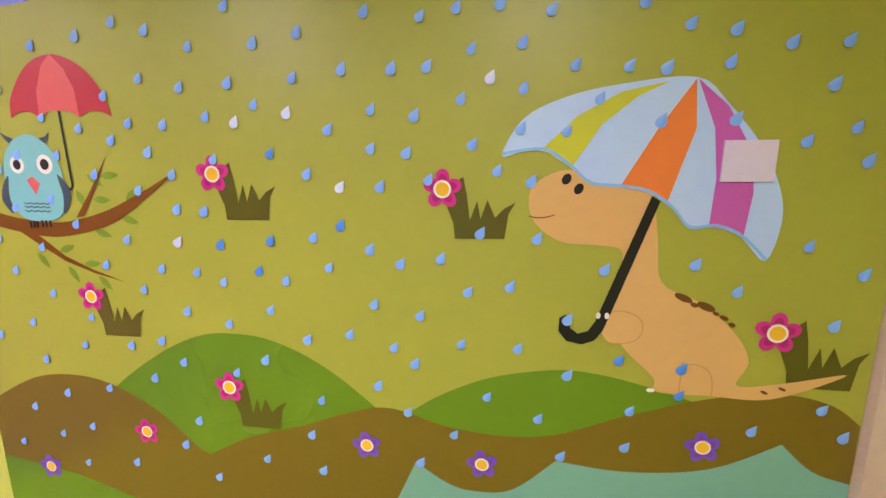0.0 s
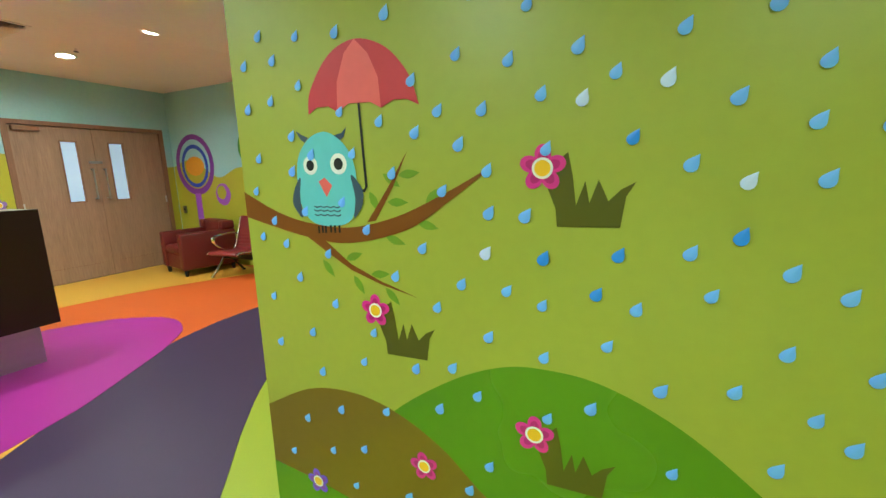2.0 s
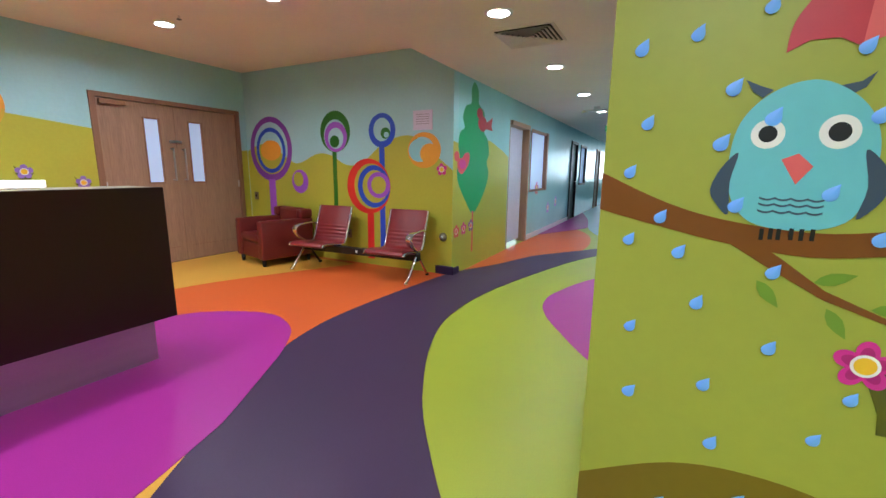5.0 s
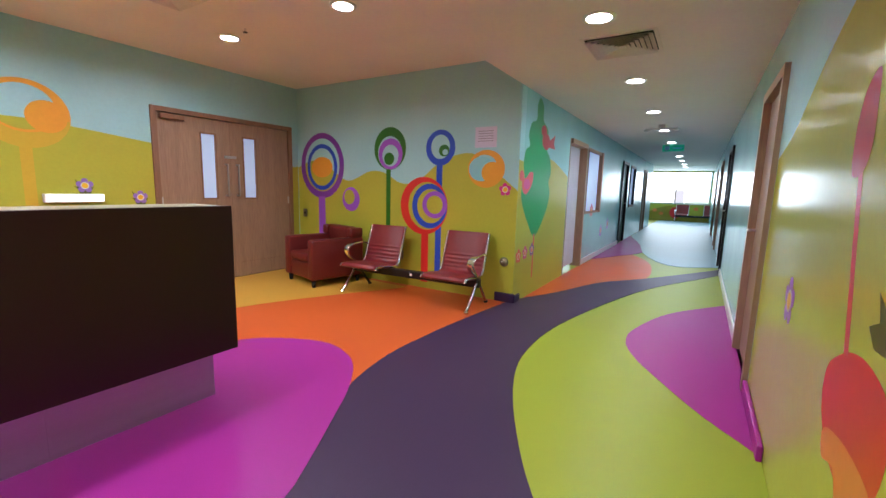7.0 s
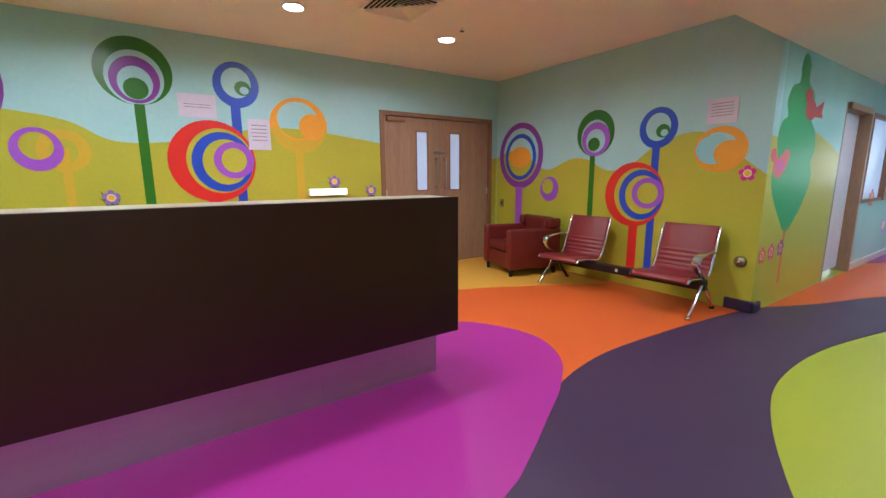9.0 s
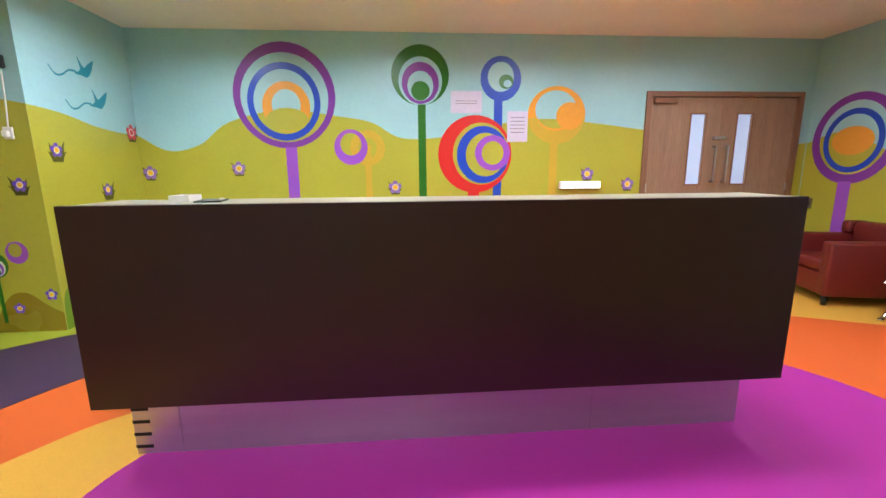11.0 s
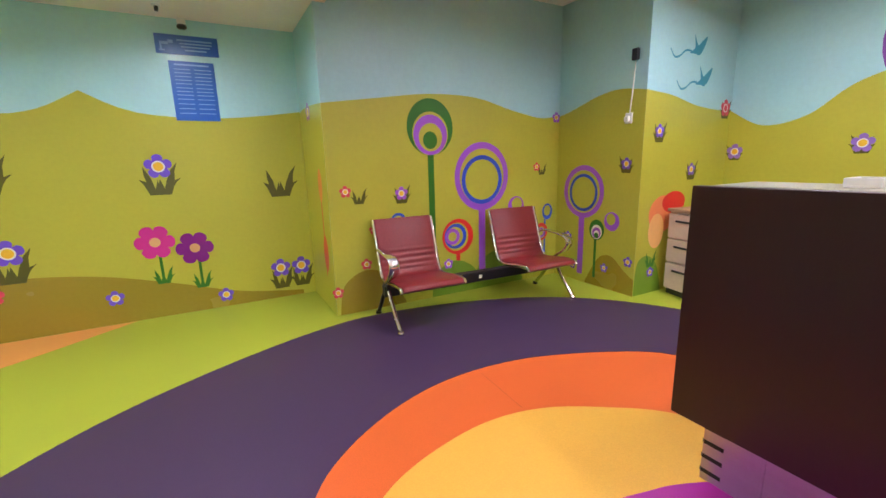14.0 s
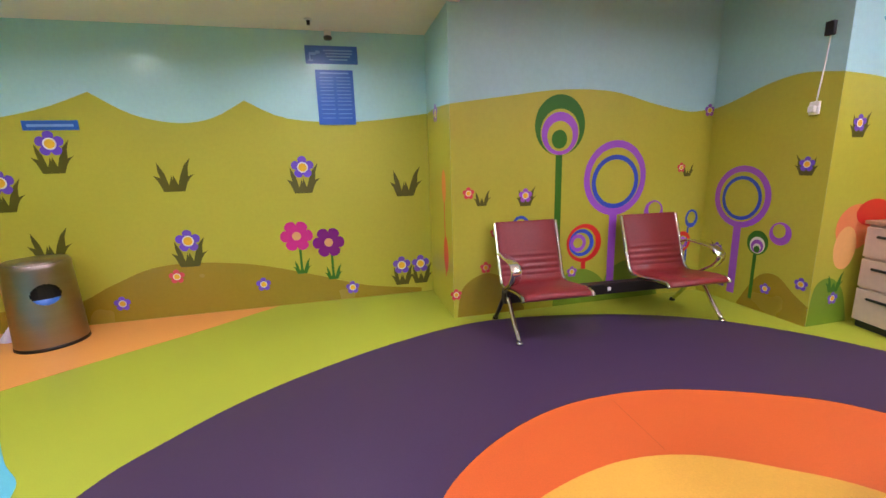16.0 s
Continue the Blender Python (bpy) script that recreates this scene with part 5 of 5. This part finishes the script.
def vent(x, y, z, turn):
    """A four-way square diffuser: sloping louvres round a small middle plate."""
    v = empty("ceiling_vent", pose(x, y, z, 0, 0, turn), "square ceiling air vent with four-way sloping louvres", "air vent", "ceiling vents")
    # Near-black plate in place of the unlit duct; the ceiling has no hole.
    part("backing", box((-0.235, -0.235, -0.003), (0.235, 0.235, -0.001)), "void", v)
    part("frame", joined(((-0.26, -0.26, -0.007), (-0.235, 0.26, -0.0005)), ((0.235, -0.26, -0.007), (0.26, 0.26, -0.0005)), ((-0.235, 0.235, -0.007), (0.235, 0.26, -0.0005)), ((-0.235, -0.26, -0.007), (0.235, -0.235, -0.0005))), "ceil", v)
    for i in range(6):
        r = 0.055 + 0.035 * i
        bm = bmesh.new()
        q = [[bm.verts.new((sx * k, sy * k, h)) for sx, sy in ((-1, -1), (1, -1), (1, 1), (-1, 1))] for k, h in ((r - 0.034, -0.005), (r, -0.026), (r + 0.003, -0.026), (r - 0.031, -0.005))]
        for a, b in zip(q, q[1:] + q[:1]):
            for k in range(4):
                bm.faces.new((a[k], a[(k + 1) % 4], b[(k + 1) % 4], b[k]))
        part("louvre", bm, "vent", v)
    part("middle_plate", box((-0.03, -0.03, -0.024), (0.03, 0.03, -0.0035), 0.003), "vent", v)
    return v


vent(-5.42, 2.22, H1, 0)
vent(-2.45, 4.05, H2, 90)
for x, y in ((-5.58, 2.99), (-3.95, 0.4)):
    s = empty("sprinkler", pose(x, y, H1), "small dark ceiling sprinkler head", "sprinkler")
    part("stem", cyl(0.012, 0.009, -0.03, 0.0, 12), "chrome", s)
    part("deflector", cyl(0.022, 0.022, -0.036, -0.032, 14), "blackm", s)
ex = empty("exit_sign", pose(-2.45, 10.95, H2), "green lit hanging exit sign", "exit sign")
for s in (-0.2, 0.19):
    part("bracket", box((s, -0.004, -0.06), (s + 0.01, 0.004, 0)), "steel", ex)
part("panel", box((-0.21, -0.015, -0.20), (0.21, 0.015, -0.06), 0.004), "exitg", ex)
part("pictogram", box((-0.16, -0.018, -0.175), (-0.07, -0.0155, -0.09)), "signw", ex)
part("arrow", box((0.0, -0.018, -0.145), (0.16, -0.0155, -0.12)), "signw", ex)
em = empty("emergency_light", pose(-2.49, 8.35, H2), "white twin-head emergency light on corridor ceiling", "emergency light")
part("base", box((-0.05, -0.04, -0.05), (0.05, 0.04, 0.0), 0.008), "vent", em)
part("crossbar", box((-0.24, -0.012, -0.075), (0.24, 0.012, -0.0505), 0.004), "plastic", em)
for x in (-0.22, 0.22):
    part("lamp_head", cyl(0.04, 0.055, -0.10, -0.0755, 16, (x, 0), 0.004), "plastic", em, "", True)

# ---- reception counter ----
ct = empty("reception_counter", pose(0, 0, 0), "dark wenge reception counter on a steel plinth", "counter")
part("front_panel", box((-4.125, -1.168, 0.318), (-4.085, 1.86, 1.157), 0.003), "wenge", ct)
part("end_panel", box((-4.38, -1.168, 0.318), (-4.127, -1.13, 1.150), 0.003), "wenge", ct)
part("end_panel", box((-4.38, 1.822, 0.318), (-4.127, 1.86, 1.150), 0.003), "wenge", ct)
part("underside", box((-4.80, -1.128, 0.318), (-4.127, 1.82, 0.34)), "wenge", ct)
part("countertop", box((-4.40, -1.128, 1.140), (-4.127, 1.82, 1.1575), 0.002), "stone", ct, "pale laminate countertop")
part("work_surface", box((-5.5, -1.12, 0.69), (-4.41, 1.81, 0.72), 0.004), "stone", ct, "lower pale work surface")
for y0, y1 in ((-1.115, 1.79),):
    part("plinth_panel", box((-4.26, y0, 0.001), (-4.233, y1, 0.317), 0.002), "plinth", ct, "brushed steel plinth panel")
part("plinth_panel", box((-4.80, -1.115, 0.001), (-4.262, -1.085, 0.317), 0.002), "plinth", ct)
part("plinth_panel", box((-4.80, 1.76, 0.001), (-4.262, 1.79, 0.317), 0.002), "plinth", ct)
part("desk_support", box((-5.45, -1.0, 0.001), (-4.81, -0.96, 0.689)), "wenge", ct)
part("desk_support", box((-5.45, 1.6, 0.001), (-4.81, 1.64, 0.689)), "wenge", ct)
# Three narrow upright strips, slightly proud of the plinth panel.
for y in (-0.912, 0.058, 1.03):
    part("upright_strip", box((-4.2328, y - 0.006, 0.004), (-4.2290, y + 0.006, 0.315), 0.0015), "plinth", ct, "narrow upright steel strip")
for i in range(5):
    z = 0.035 + 0.062 * i
    # Slots are near-black bars on the steel, their depth's shade put in as colour.
    part("slot", box((-4.2325, -1.112, z), (-4.2305, -1.04, z + 0.016)), "void", ct, "black ventilation slot")
    part("slot", box((-4.256, -1.1175, z), (-4.2335, -1.1155, z + 0.016)), "void", ct, "black ventilation slot")


def desk_tray(x, y, w, d, h, m, label, z=1.158):
    t = empty("paper_tray", pose(x, y, z), label, "tray")
    part("base", box((-d / 2, -w / 2, 0), (d / 2, w / 2, 0.006), 0.002), m, t)
    for a, b in (((-d / 2, -w / 2, 0.006), (-d / 2 + 0.005, w / 2, h)), ((d / 2 - 0.005, -w / 2, 0.006), (d / 2, w / 2, h)), ((-d / 2 + 0.005, -w / 2, 0.006), (d / 2 - 0.005, -w / 2 + 0.005, h)), ((-d / 2 + 0.005, w / 2 - 0.005, 0.006), (d / 2 - 0.005, w / 2, h))):
        part("side", box(a, b), m, t)
    part("paper_stack", box((-d / 2 + 0.01, -w / 2 + 0.01, 0.0065), (d / 2 - 0.01, w / 2 - 0.01, h * 0.8)), "paper", t)
    return t


strip = empty("wall_light", pose(XB, 2.10, 1.055), "white box-shaped wall light, lit, behind counter", "wall light")
part("bracket", box((0.0, -0.20, 0.01), (0.0055, 0.20, 0.06)), "steel", strip)
part("body", box((0.006, -0.235, 0.0), (0.07, 0.235, 0.082), 0.005), "plastic", strip)
part("diffuser", box((0.0705, -0.225, 0.006), (0.086, 0.225, 0.076), 0.004), "stripg", strip, "glowing white diffuser")
desk_tray(-4.28, -0.79, 0.08, 0.11, 0.026, "plastic", "small white tray on counter")
pad = empty("clipboard", pose(-4.24, -0.665, 1.158, 0, 0, 12), "dark clipboard lying on counter", "clipboard")
part("board", box((-0.08, -0.05, 0), (0.08, 0.05, 0.007), 0.002), "dark", pad)
part("clip", box((-0.02, 0.03, 0.0075), (0.02, 0.046, 0.013), 0.003), "steel", pad)

# ---- benches ----
PROFILE = [(-0.315, 0.335), (-0.29, 0.362), (-0.18, 0.362), (-0.02, 0.340), (0.085, 0.332), (0.145, 0.365), (0.19, 0.46), (0.245, 0.62), (0.295, 0.76), (0.305, 0.795)]


def shell(x0, x1, th=0.03):
    """Seat and back in one padded sheet, with a rolled top and stitched ribs above the bend."""
    line = smooth_line([(0, y, z) for y, z in PROFILE], 14)
    bm, rows = bmesh.new(), []
    for i, p in enumerate(line):
        d = (line[min(i + 1, len(line) - 1)] - line[max(i - 1, 0)]).normalized()
        nrm = Vector((0, -d.z, d.y))
        s = (p.z - 0.375) / 0.046
        puff = 0.014 * abs(math.sin(math.pi * s)) - 0.006 if p.y > 0.1 and 0 < s < 4 else 0.004
        back = th + (0.012 if i > len(line) - 12 else 0.0)
        rows.append([bm.verts.new((x, *(p + nrm * o).yz)) for x, o in ((x0, 0.002), (x0 + 0.02, 0.009 + puff), (x1 - 0.02, 0.009 + puff), (x1, 0.002), (x1, -back), (x0, -back))])
    for a, b in zip(rows, rows[1:]):
        for j in range(6):
            bm.faces.new((a[j], a[(j + 1) % 6], b[(j + 1) % 6], b[j]))
    bm.faces.new(rows[0]), bm.faces.new(rows[-1])
    return bm


def bench(m, label):
    """A three-place beam bench with its middle seat missing."""
    b = empty("waiting_bench", m, label, "bench", "waiting benches")
    part("beam", box((-0.86, -0.035, 0.225), (0.86, 0.04, 0.312), 0.006), "blackm", b, "black steel beam")
    part("joint_cover", box((-0.014, -0.042, 0.255), (0.014, -0.0355, 0.285), 0.002), "plastic", b)
    for s in (-1, 1):
        c = 0.565 * s
        seat = part("seat", shell(c - 0.252, c + 0.252), "leather", b, "maroon padded seat and back in one shell", True)
        for e in (-1, 1):
            x = c + 0.262 * e
            part("side_rail", tube([(x, y, z - 0.008) for y, z in PROFILE], 0.014, 10, 4), "chrome", seat, "chrome side rail", True)
        for y, z in ((-0.25, 0.33), (0.12, 0.318)):
            part("cross_bar", tube([(c - 0.25, y, z), (c + 0.25, y, z)], 0.012, 8, 1), "blackm", seat)
        part("seat_bracket", box((c - 0.20, -0.05, 0.3125), (c + 0.20, 0.13, 0.326), 0.004), "blackm", seat, "black bracket under the seat")
        for e in (-0.17, 0.17):
            part("seat_bracket", tube([(c + e, 0.03, 0.30), (c + e, 0.12, 0.30), (c + e, 0.185, 0.37), (c + e, 0.215, 0.46)], 0.016, 8, 3), "blackm", seat, "", True)
        x = s * 0.835
        arm = tube([(x, 0.225, 0.545), (x, 0.12, 0.575), (x, -0.06, 0.572), (x, -0.17, 0.552), (x, -0.205, 0.50), (x, -0.16, 0.43), (x, -0.06, 0.37), (x, 0.02, 0.32)], 0.012, 12, 6)
        for v in arm.verts:
            wide = 1.3 + 2.1 * min(1.0, max(0.0, (0.2 - v.co.y) / 0.2)) * min(1.0, max(0.0, (v.co.z - 0.33) / 0.1))
            v.co.x = x + (v.co.x - x) * wide
        part("armrest", arm, "chrome", b, "looped flat chrome armrest", True)
        part("front_leg", tube([(x, 0.0, 0.30), (x, -0.06, 0.25), (x, -0.16, 0.13), (x, -0.27, 0.018)], 0.017, 10, 4), "chrome", b, "chrome splayed leg", True)
        part("rear_leg", tube([(x, 0.0, 0.30), (x, 0.08, 0.22), (x, 0.17, 0.11), (x, 0.255, 0.018)], 0.016, 10, 4), "blackm" if s < 0 else "chrome", b, "", True)
        part("brace", box((x - 0.014, -0.05, 0.25), (x + 0.014, 0.055, 0.33), 0.008), "blackm", b)
        for y in (-0.275, 0.26):
            part("foot", cyl(0.026, 0.02, 0.0, 0.024, 14, (x, y)), "blackm" if y > 0 else "chrome", b, "", True)
    return b


first = bench(pose(-4.64, 4.40, 0.0018, 0, 0, 3.5), "maroon and chrome waiting bench, middle seat missing")
tagged(copy_thing(first, pose(-4.615, -3.27, 0.0, 0, 0, 177.5)), "maroon and chrome waiting bench by painted flower wall")
far_b = copy_thing(first, pose(-1.98, YEND - 0.45, 0.0075, 0, 0, 0))
tagged(far_b, "distant maroon waiting bench below the window")


def armchair(m):
    a = empty("armchair", m, "boxy red-brown leather armchair against painted wall", "armchair")
    part("seat_base", box((-0.25, -0.36, 0.09), (0.25, 0.26, 0.30), 0.02, 3), "leather_s", a)
    part("seat_cushion", box((-0.245, -0.375, 0.302), (0.245, 0.20, 0.42), 0.04, 4), "leather_s", a, "sagging leather seat cushion", True)
    part("backrest", box((-0.25, 0.202, 0.30), (0.25, 0.385, 0.735), 0.05, 4), "leather_s", a, "", True)
    for s in (-1, 1):
        part("arm", box((min(0.252 * s, 0.375 * s), -0.385, 0.09), (max(0.252 * s, 0.375 * s), 0.38, 0.605), 0.028, 4), "leather_s", a, "", True)
        part("side_back", box((min(0.252 * s, 0.37 * s), 0.18, 0.60), (max(0.252 * s, 0.37 * s), 0.38, 0.73), 0.03, 3), "leather_s", a, "", True)
        for y in (-0.33, 0.32):
            part("leg", cyl(0.022, 0.03, 0.0, 0.092, 12, (0.31 * s, y)), "blackm", a, "short dark leg", True)
    return a


armchair(pose(-6.12, 4.40, 0.0026, 0, 0, -13))

# ---- things by the notices ----
lb = empty("litter_bin", pose(-0.37, -4.17, 0.0014, 0, 0, 216), "round brushed steel litter bin with side opening", "bin")


def bin_body():
    """A slightly tapered drum with a round hole in its side."""
    bm, rows, seg = bmesh.new(), [], 160
    zs = [0.012, 0.03, 0.2, 0.33] + [0.34 + 0.005 * i for i in range(33)] + [0.52, 0.60, 0.635, 0.645]
    for i, z in enumerate(zs):
        r = 0.222 - 0.02 * z / 0.64 - (0.008 if z == 0.645 else 0)
        rows.append([bm.verts.new((r * math.cos(2 * math.pi * k / seg), r * math.sin(2 * math.pi * k / seg), z)) for k in range(seg)])
    for k, (a, b) in enumerate(zip(rows, rows[1:])):
        zm = (zs[k] + zs[k + 1]) / 2
        for i in range(seg):
            away = abs(((i + 0.5) * 360 / seg - 270 + 180) % 360 - 180)
            if ((zm - 0.42) / 0.078) ** 2 + (away / 24) ** 2 < 1:
                continue
            bm.faces.new((a[i], a[(i + 1) % seg], b[(i + 1) % seg], b[i]))
    bm.faces.new(rows[0])
    return bm


part("body", bin_body(), "bin_steel", lb, "", True)
# Near-black drum behind the hole paints the shade inside the bin.
part("liner", cyl(0.19, 0.18, 0.02, 0.62, 28), "void", lb, "near-black drum standing in for the bin's unlit inside")
part("liner_bag", cyl(0.198, 0.196, 0.25, 0.382, 28), "sign", lb, "blue bag edge inside the opening", True)
part("top_rim", cyl(0.2, 0.19, 0.638, 0.655, 36), "bin_steel", lb, "", True)
part("base_ring", cyl(0.226, 0.223, 0.0, 0.025, 36), "blackm", lb, "black rubber base ring", True)
mop = empty("mop", pose(-0.02, -4.40, 0.0014), "mop with pale wooden pole leaning on wall", "mop")
part("pole", tube([(0.0, 0.06, 0.06), (0.12, -0.06, 1.05)], 0.012, 8, 1), "sand", mop)
part("mop_head", cyl(0.10, 0.03, 0.0, 0.10, 16, (0.0, 0.06)), "paper", mop)


def cabinet():
    c = empty("drawer_cabinet", pose(-6.20, -2.42, 0.0, 0, 0, -12), "beige office drawer cabinet beside the column", "cabinet")
    part("body", box((-0.52, -0.21, 0.05), (-0.022, 0.21, 0.76), 0.006), "beige", c)
    part("top", box((-0.54, -0.225, 0.761), (0.005, 0.225, 0.79), 0.006), "oak", c, "wood-edged top")
    part("base", box((-0.50, -0.2, 0.0), (-0.03, 0.2, 0.049), 0.004), "dark", c)
    for z0, z1 in ((0.06, 0.30), (0.31, 0.52), (0.53, 0.75)):
        d = part("drawer", box((-0.021, -0.205, z0), (0.0, 0.205, z1 - 0.006), 0.004), "beige", c)
        part("handle", box((0.0005, -0.12, z1 - 0.075), (0.016, 0.12, z1 - 0.058), 0.004), "dark", d, "dark bar handle")
    return c


cabinet()

# ---- wall fittings, notices and papers ----


def notice(face, u0, u1, z0, z1, name, label, cat, mat, bars, bar_mat, th=0.004):
    """A flat panel on a wall with unreadable print as plain bars."""
    s = face.sign
    d0, d1 = sorted((face.value + s * 0.006, face.value + s * (0.006 + th)))
    lay = face.value + s * (0.0063 + th)
    mk = lambda d0, d1, u0, u1, z0, z1: box((d0, u0, z0), (d1, u1, z1)) if face.axis == "x" else box((u0, d0, z0), (u1, d1, z1))
    u0, u1 = sorted((u0, u1))
    t = tagged(part(name, mk(*sorted((face.value + s * 0.0005, d1 if s > 0 else d0)), u0, u1, z0, z1), mat), label, cat)
    for a, b, c, e in bars:
        q0, q1 = sorted((u0 + a * (u1 - u0), u0 + b * (u1 - u0)))
        part("printed_line", mk(*sorted((lay - s * 0.0004, lay + s * 0.0006)), q0, q1, z0 + c * (z1 - z0), z0 + e * (z1 - z0)), bar_mat, t)
    return t


notice(SIGN, -2.42, -2.86, 2.145, 2.29, "notice", "blue surveillance notice with white camera symbol", "sign", "sign", [(0.80, 0.93, 0.48, 0.62), (0.72, 0.80, 0.56, 0.72), (0.90, 0.93, 0.2, 0.5), (0.86, 0.95, 0.15, 0.22), (0.10, 0.66, 0.70, 0.78), (0.10, 0.62, 0.54, 0.61), (0.14, 0.60, 0.38, 0.45), (0.2, 0.55, 0.2, 0.27)], "signw")
notice(SIGN, -2.49, -2.81, 1.635, 2.095, "notice", "tall blue notice with two columns of print", "sign", "sign", [(0.12, 0.88, 0.93, 0.955)] + [(a, b, z, z + 0.012) for z in (0.86, 0.80, 0.74, 0.68, 0.62, 0.55, 0.49, 0.43, 0.36, 0.28, 0.2, 0.12) for a, b in ((0.08, 0.46), (0.54, 0.9))], "signw")
notice(SIGN, -0.29, -0.66, 1.612, 1.685, "notice", "narrow blue notice with one line of print", "sign", "sign", [(0.08, 0.92, 0.35, 0.62)], "signw")
lines = [(0.15, 0.85, z, z + 0.03) for z in (0.3, 0.42, 0.54, 0.66, 0.78)]
notice(BACK, 0.62, 0.96, 1.89, 2.12, "paper_notice", "sheet of pale paper taped to the wall", "paper", "paper", lines[1:3], "ink", 0.001)
notice(BACK, 1.25, 1.48, 1.58, 1.91, "paper_notice", "printed sheet of white paper taped to wall", "paper", "paper", lines, "ink", 0.001)
notice(NORTH, -4.11, -3.84, 1.76, 1.99, "paper_notice", "printed pinkish paper taped above orange ring", "paper", "paper", lines, "ink", 0.001)
notice(RAIN, 0.992, 1.114, 1.30, 1.402, "paper_notice", "blank pale pink paper taped over painted umbrella", "paper", "paper", [], "ink", 0.003)
cctv = empty("security_camera", pose(-2.62, YE, H2 - 0.02), "small dark dome security camera near ceiling", "camera")
part("bracket", box((-0.03, 0.0, -0.03), (0.03, 0.05, 0.02), 0.006), "plastic", cctv)
part("housing", cyl(0.035, 0.035, -0.06, -0.0305, 18, (0, 0.04), 0.006), "dark", cctv, "", True)
part("lens", cyl(0.016, 0.012, -0.068, -0.0605, 14, (0, 0.04)), "chrome", cctv)
cs = empty("ceiling_sensor", pose(-2.48, YE + 0.3, H2), "small dark ceiling sensor", "sensor")
part("base", cyl(0.03, 0.03, -0.012, 0, 16), "plastic", cs)
part("tip", cyl(0.012, 0.014, -0.045, -0.0125, 12), "dark", cs)
cb = empty("cable_box", pose(XP, -2.80, 2.08), "small dark junction box with cable on column", "junction box")
part("box", box((0.008, -0.028, -0.045), (0.04, 0.028, 0.045), 0.006), "dark", cb)
part("cable", tube([(0.016, 0.0, -0.04), (0.015, -0.012, -0.25), (0.015, -0.03, -0.47)], 0.005, 8, 3), "plastic", cb, "white cable", True)
so = empty("wall_socket", pose(XP, -2.835, 1.575), "white plastic wall socket with plug", "socket")
part("plate", box((0.008, -0.035, -0.045), (0.022, 0.035, 0.045), 0.005), "plastic", so)
part("plug", box((0.0225, -0.02, -0.03), (0.055, 0.02, 0.015), 0.006), "plastic", so)
for x, z in ((-7.02, 0.86), (-5.16, 0.40)):
    s = empty("wall_socket", pose(x, YN, z), "grey metal wall socket plate", "socket")
    part("plate", box((-0.04, -0.02, -0.06), (0.04, -0.008, 0.06), 0.004), "plate", s)
    part("outlet", cyl(0.018, 0.018, -0.001, 0.001, 14), "dark", s).matrix_basis = pose(0, -0.0215, 0.0, 90, 0, 0)
rs = empty("wall_bell", pose(-3.68, YN, 0.47), "round grey metal fitting on wall corner", "wall fitting")
part("dome", cyl(0.055, 0.04, 0.0, 0.03, 22), "plate", rs, "", True).matrix_basis = pose(0, -0.008, 0, 90, 0, 0)
part("knob", cyl(0.02, 0.015, 0.0, 0.02, 14), "chrome", rs, "", True).matrix_basis = pose(0, -0.0385, 0, 90, 0, 0)
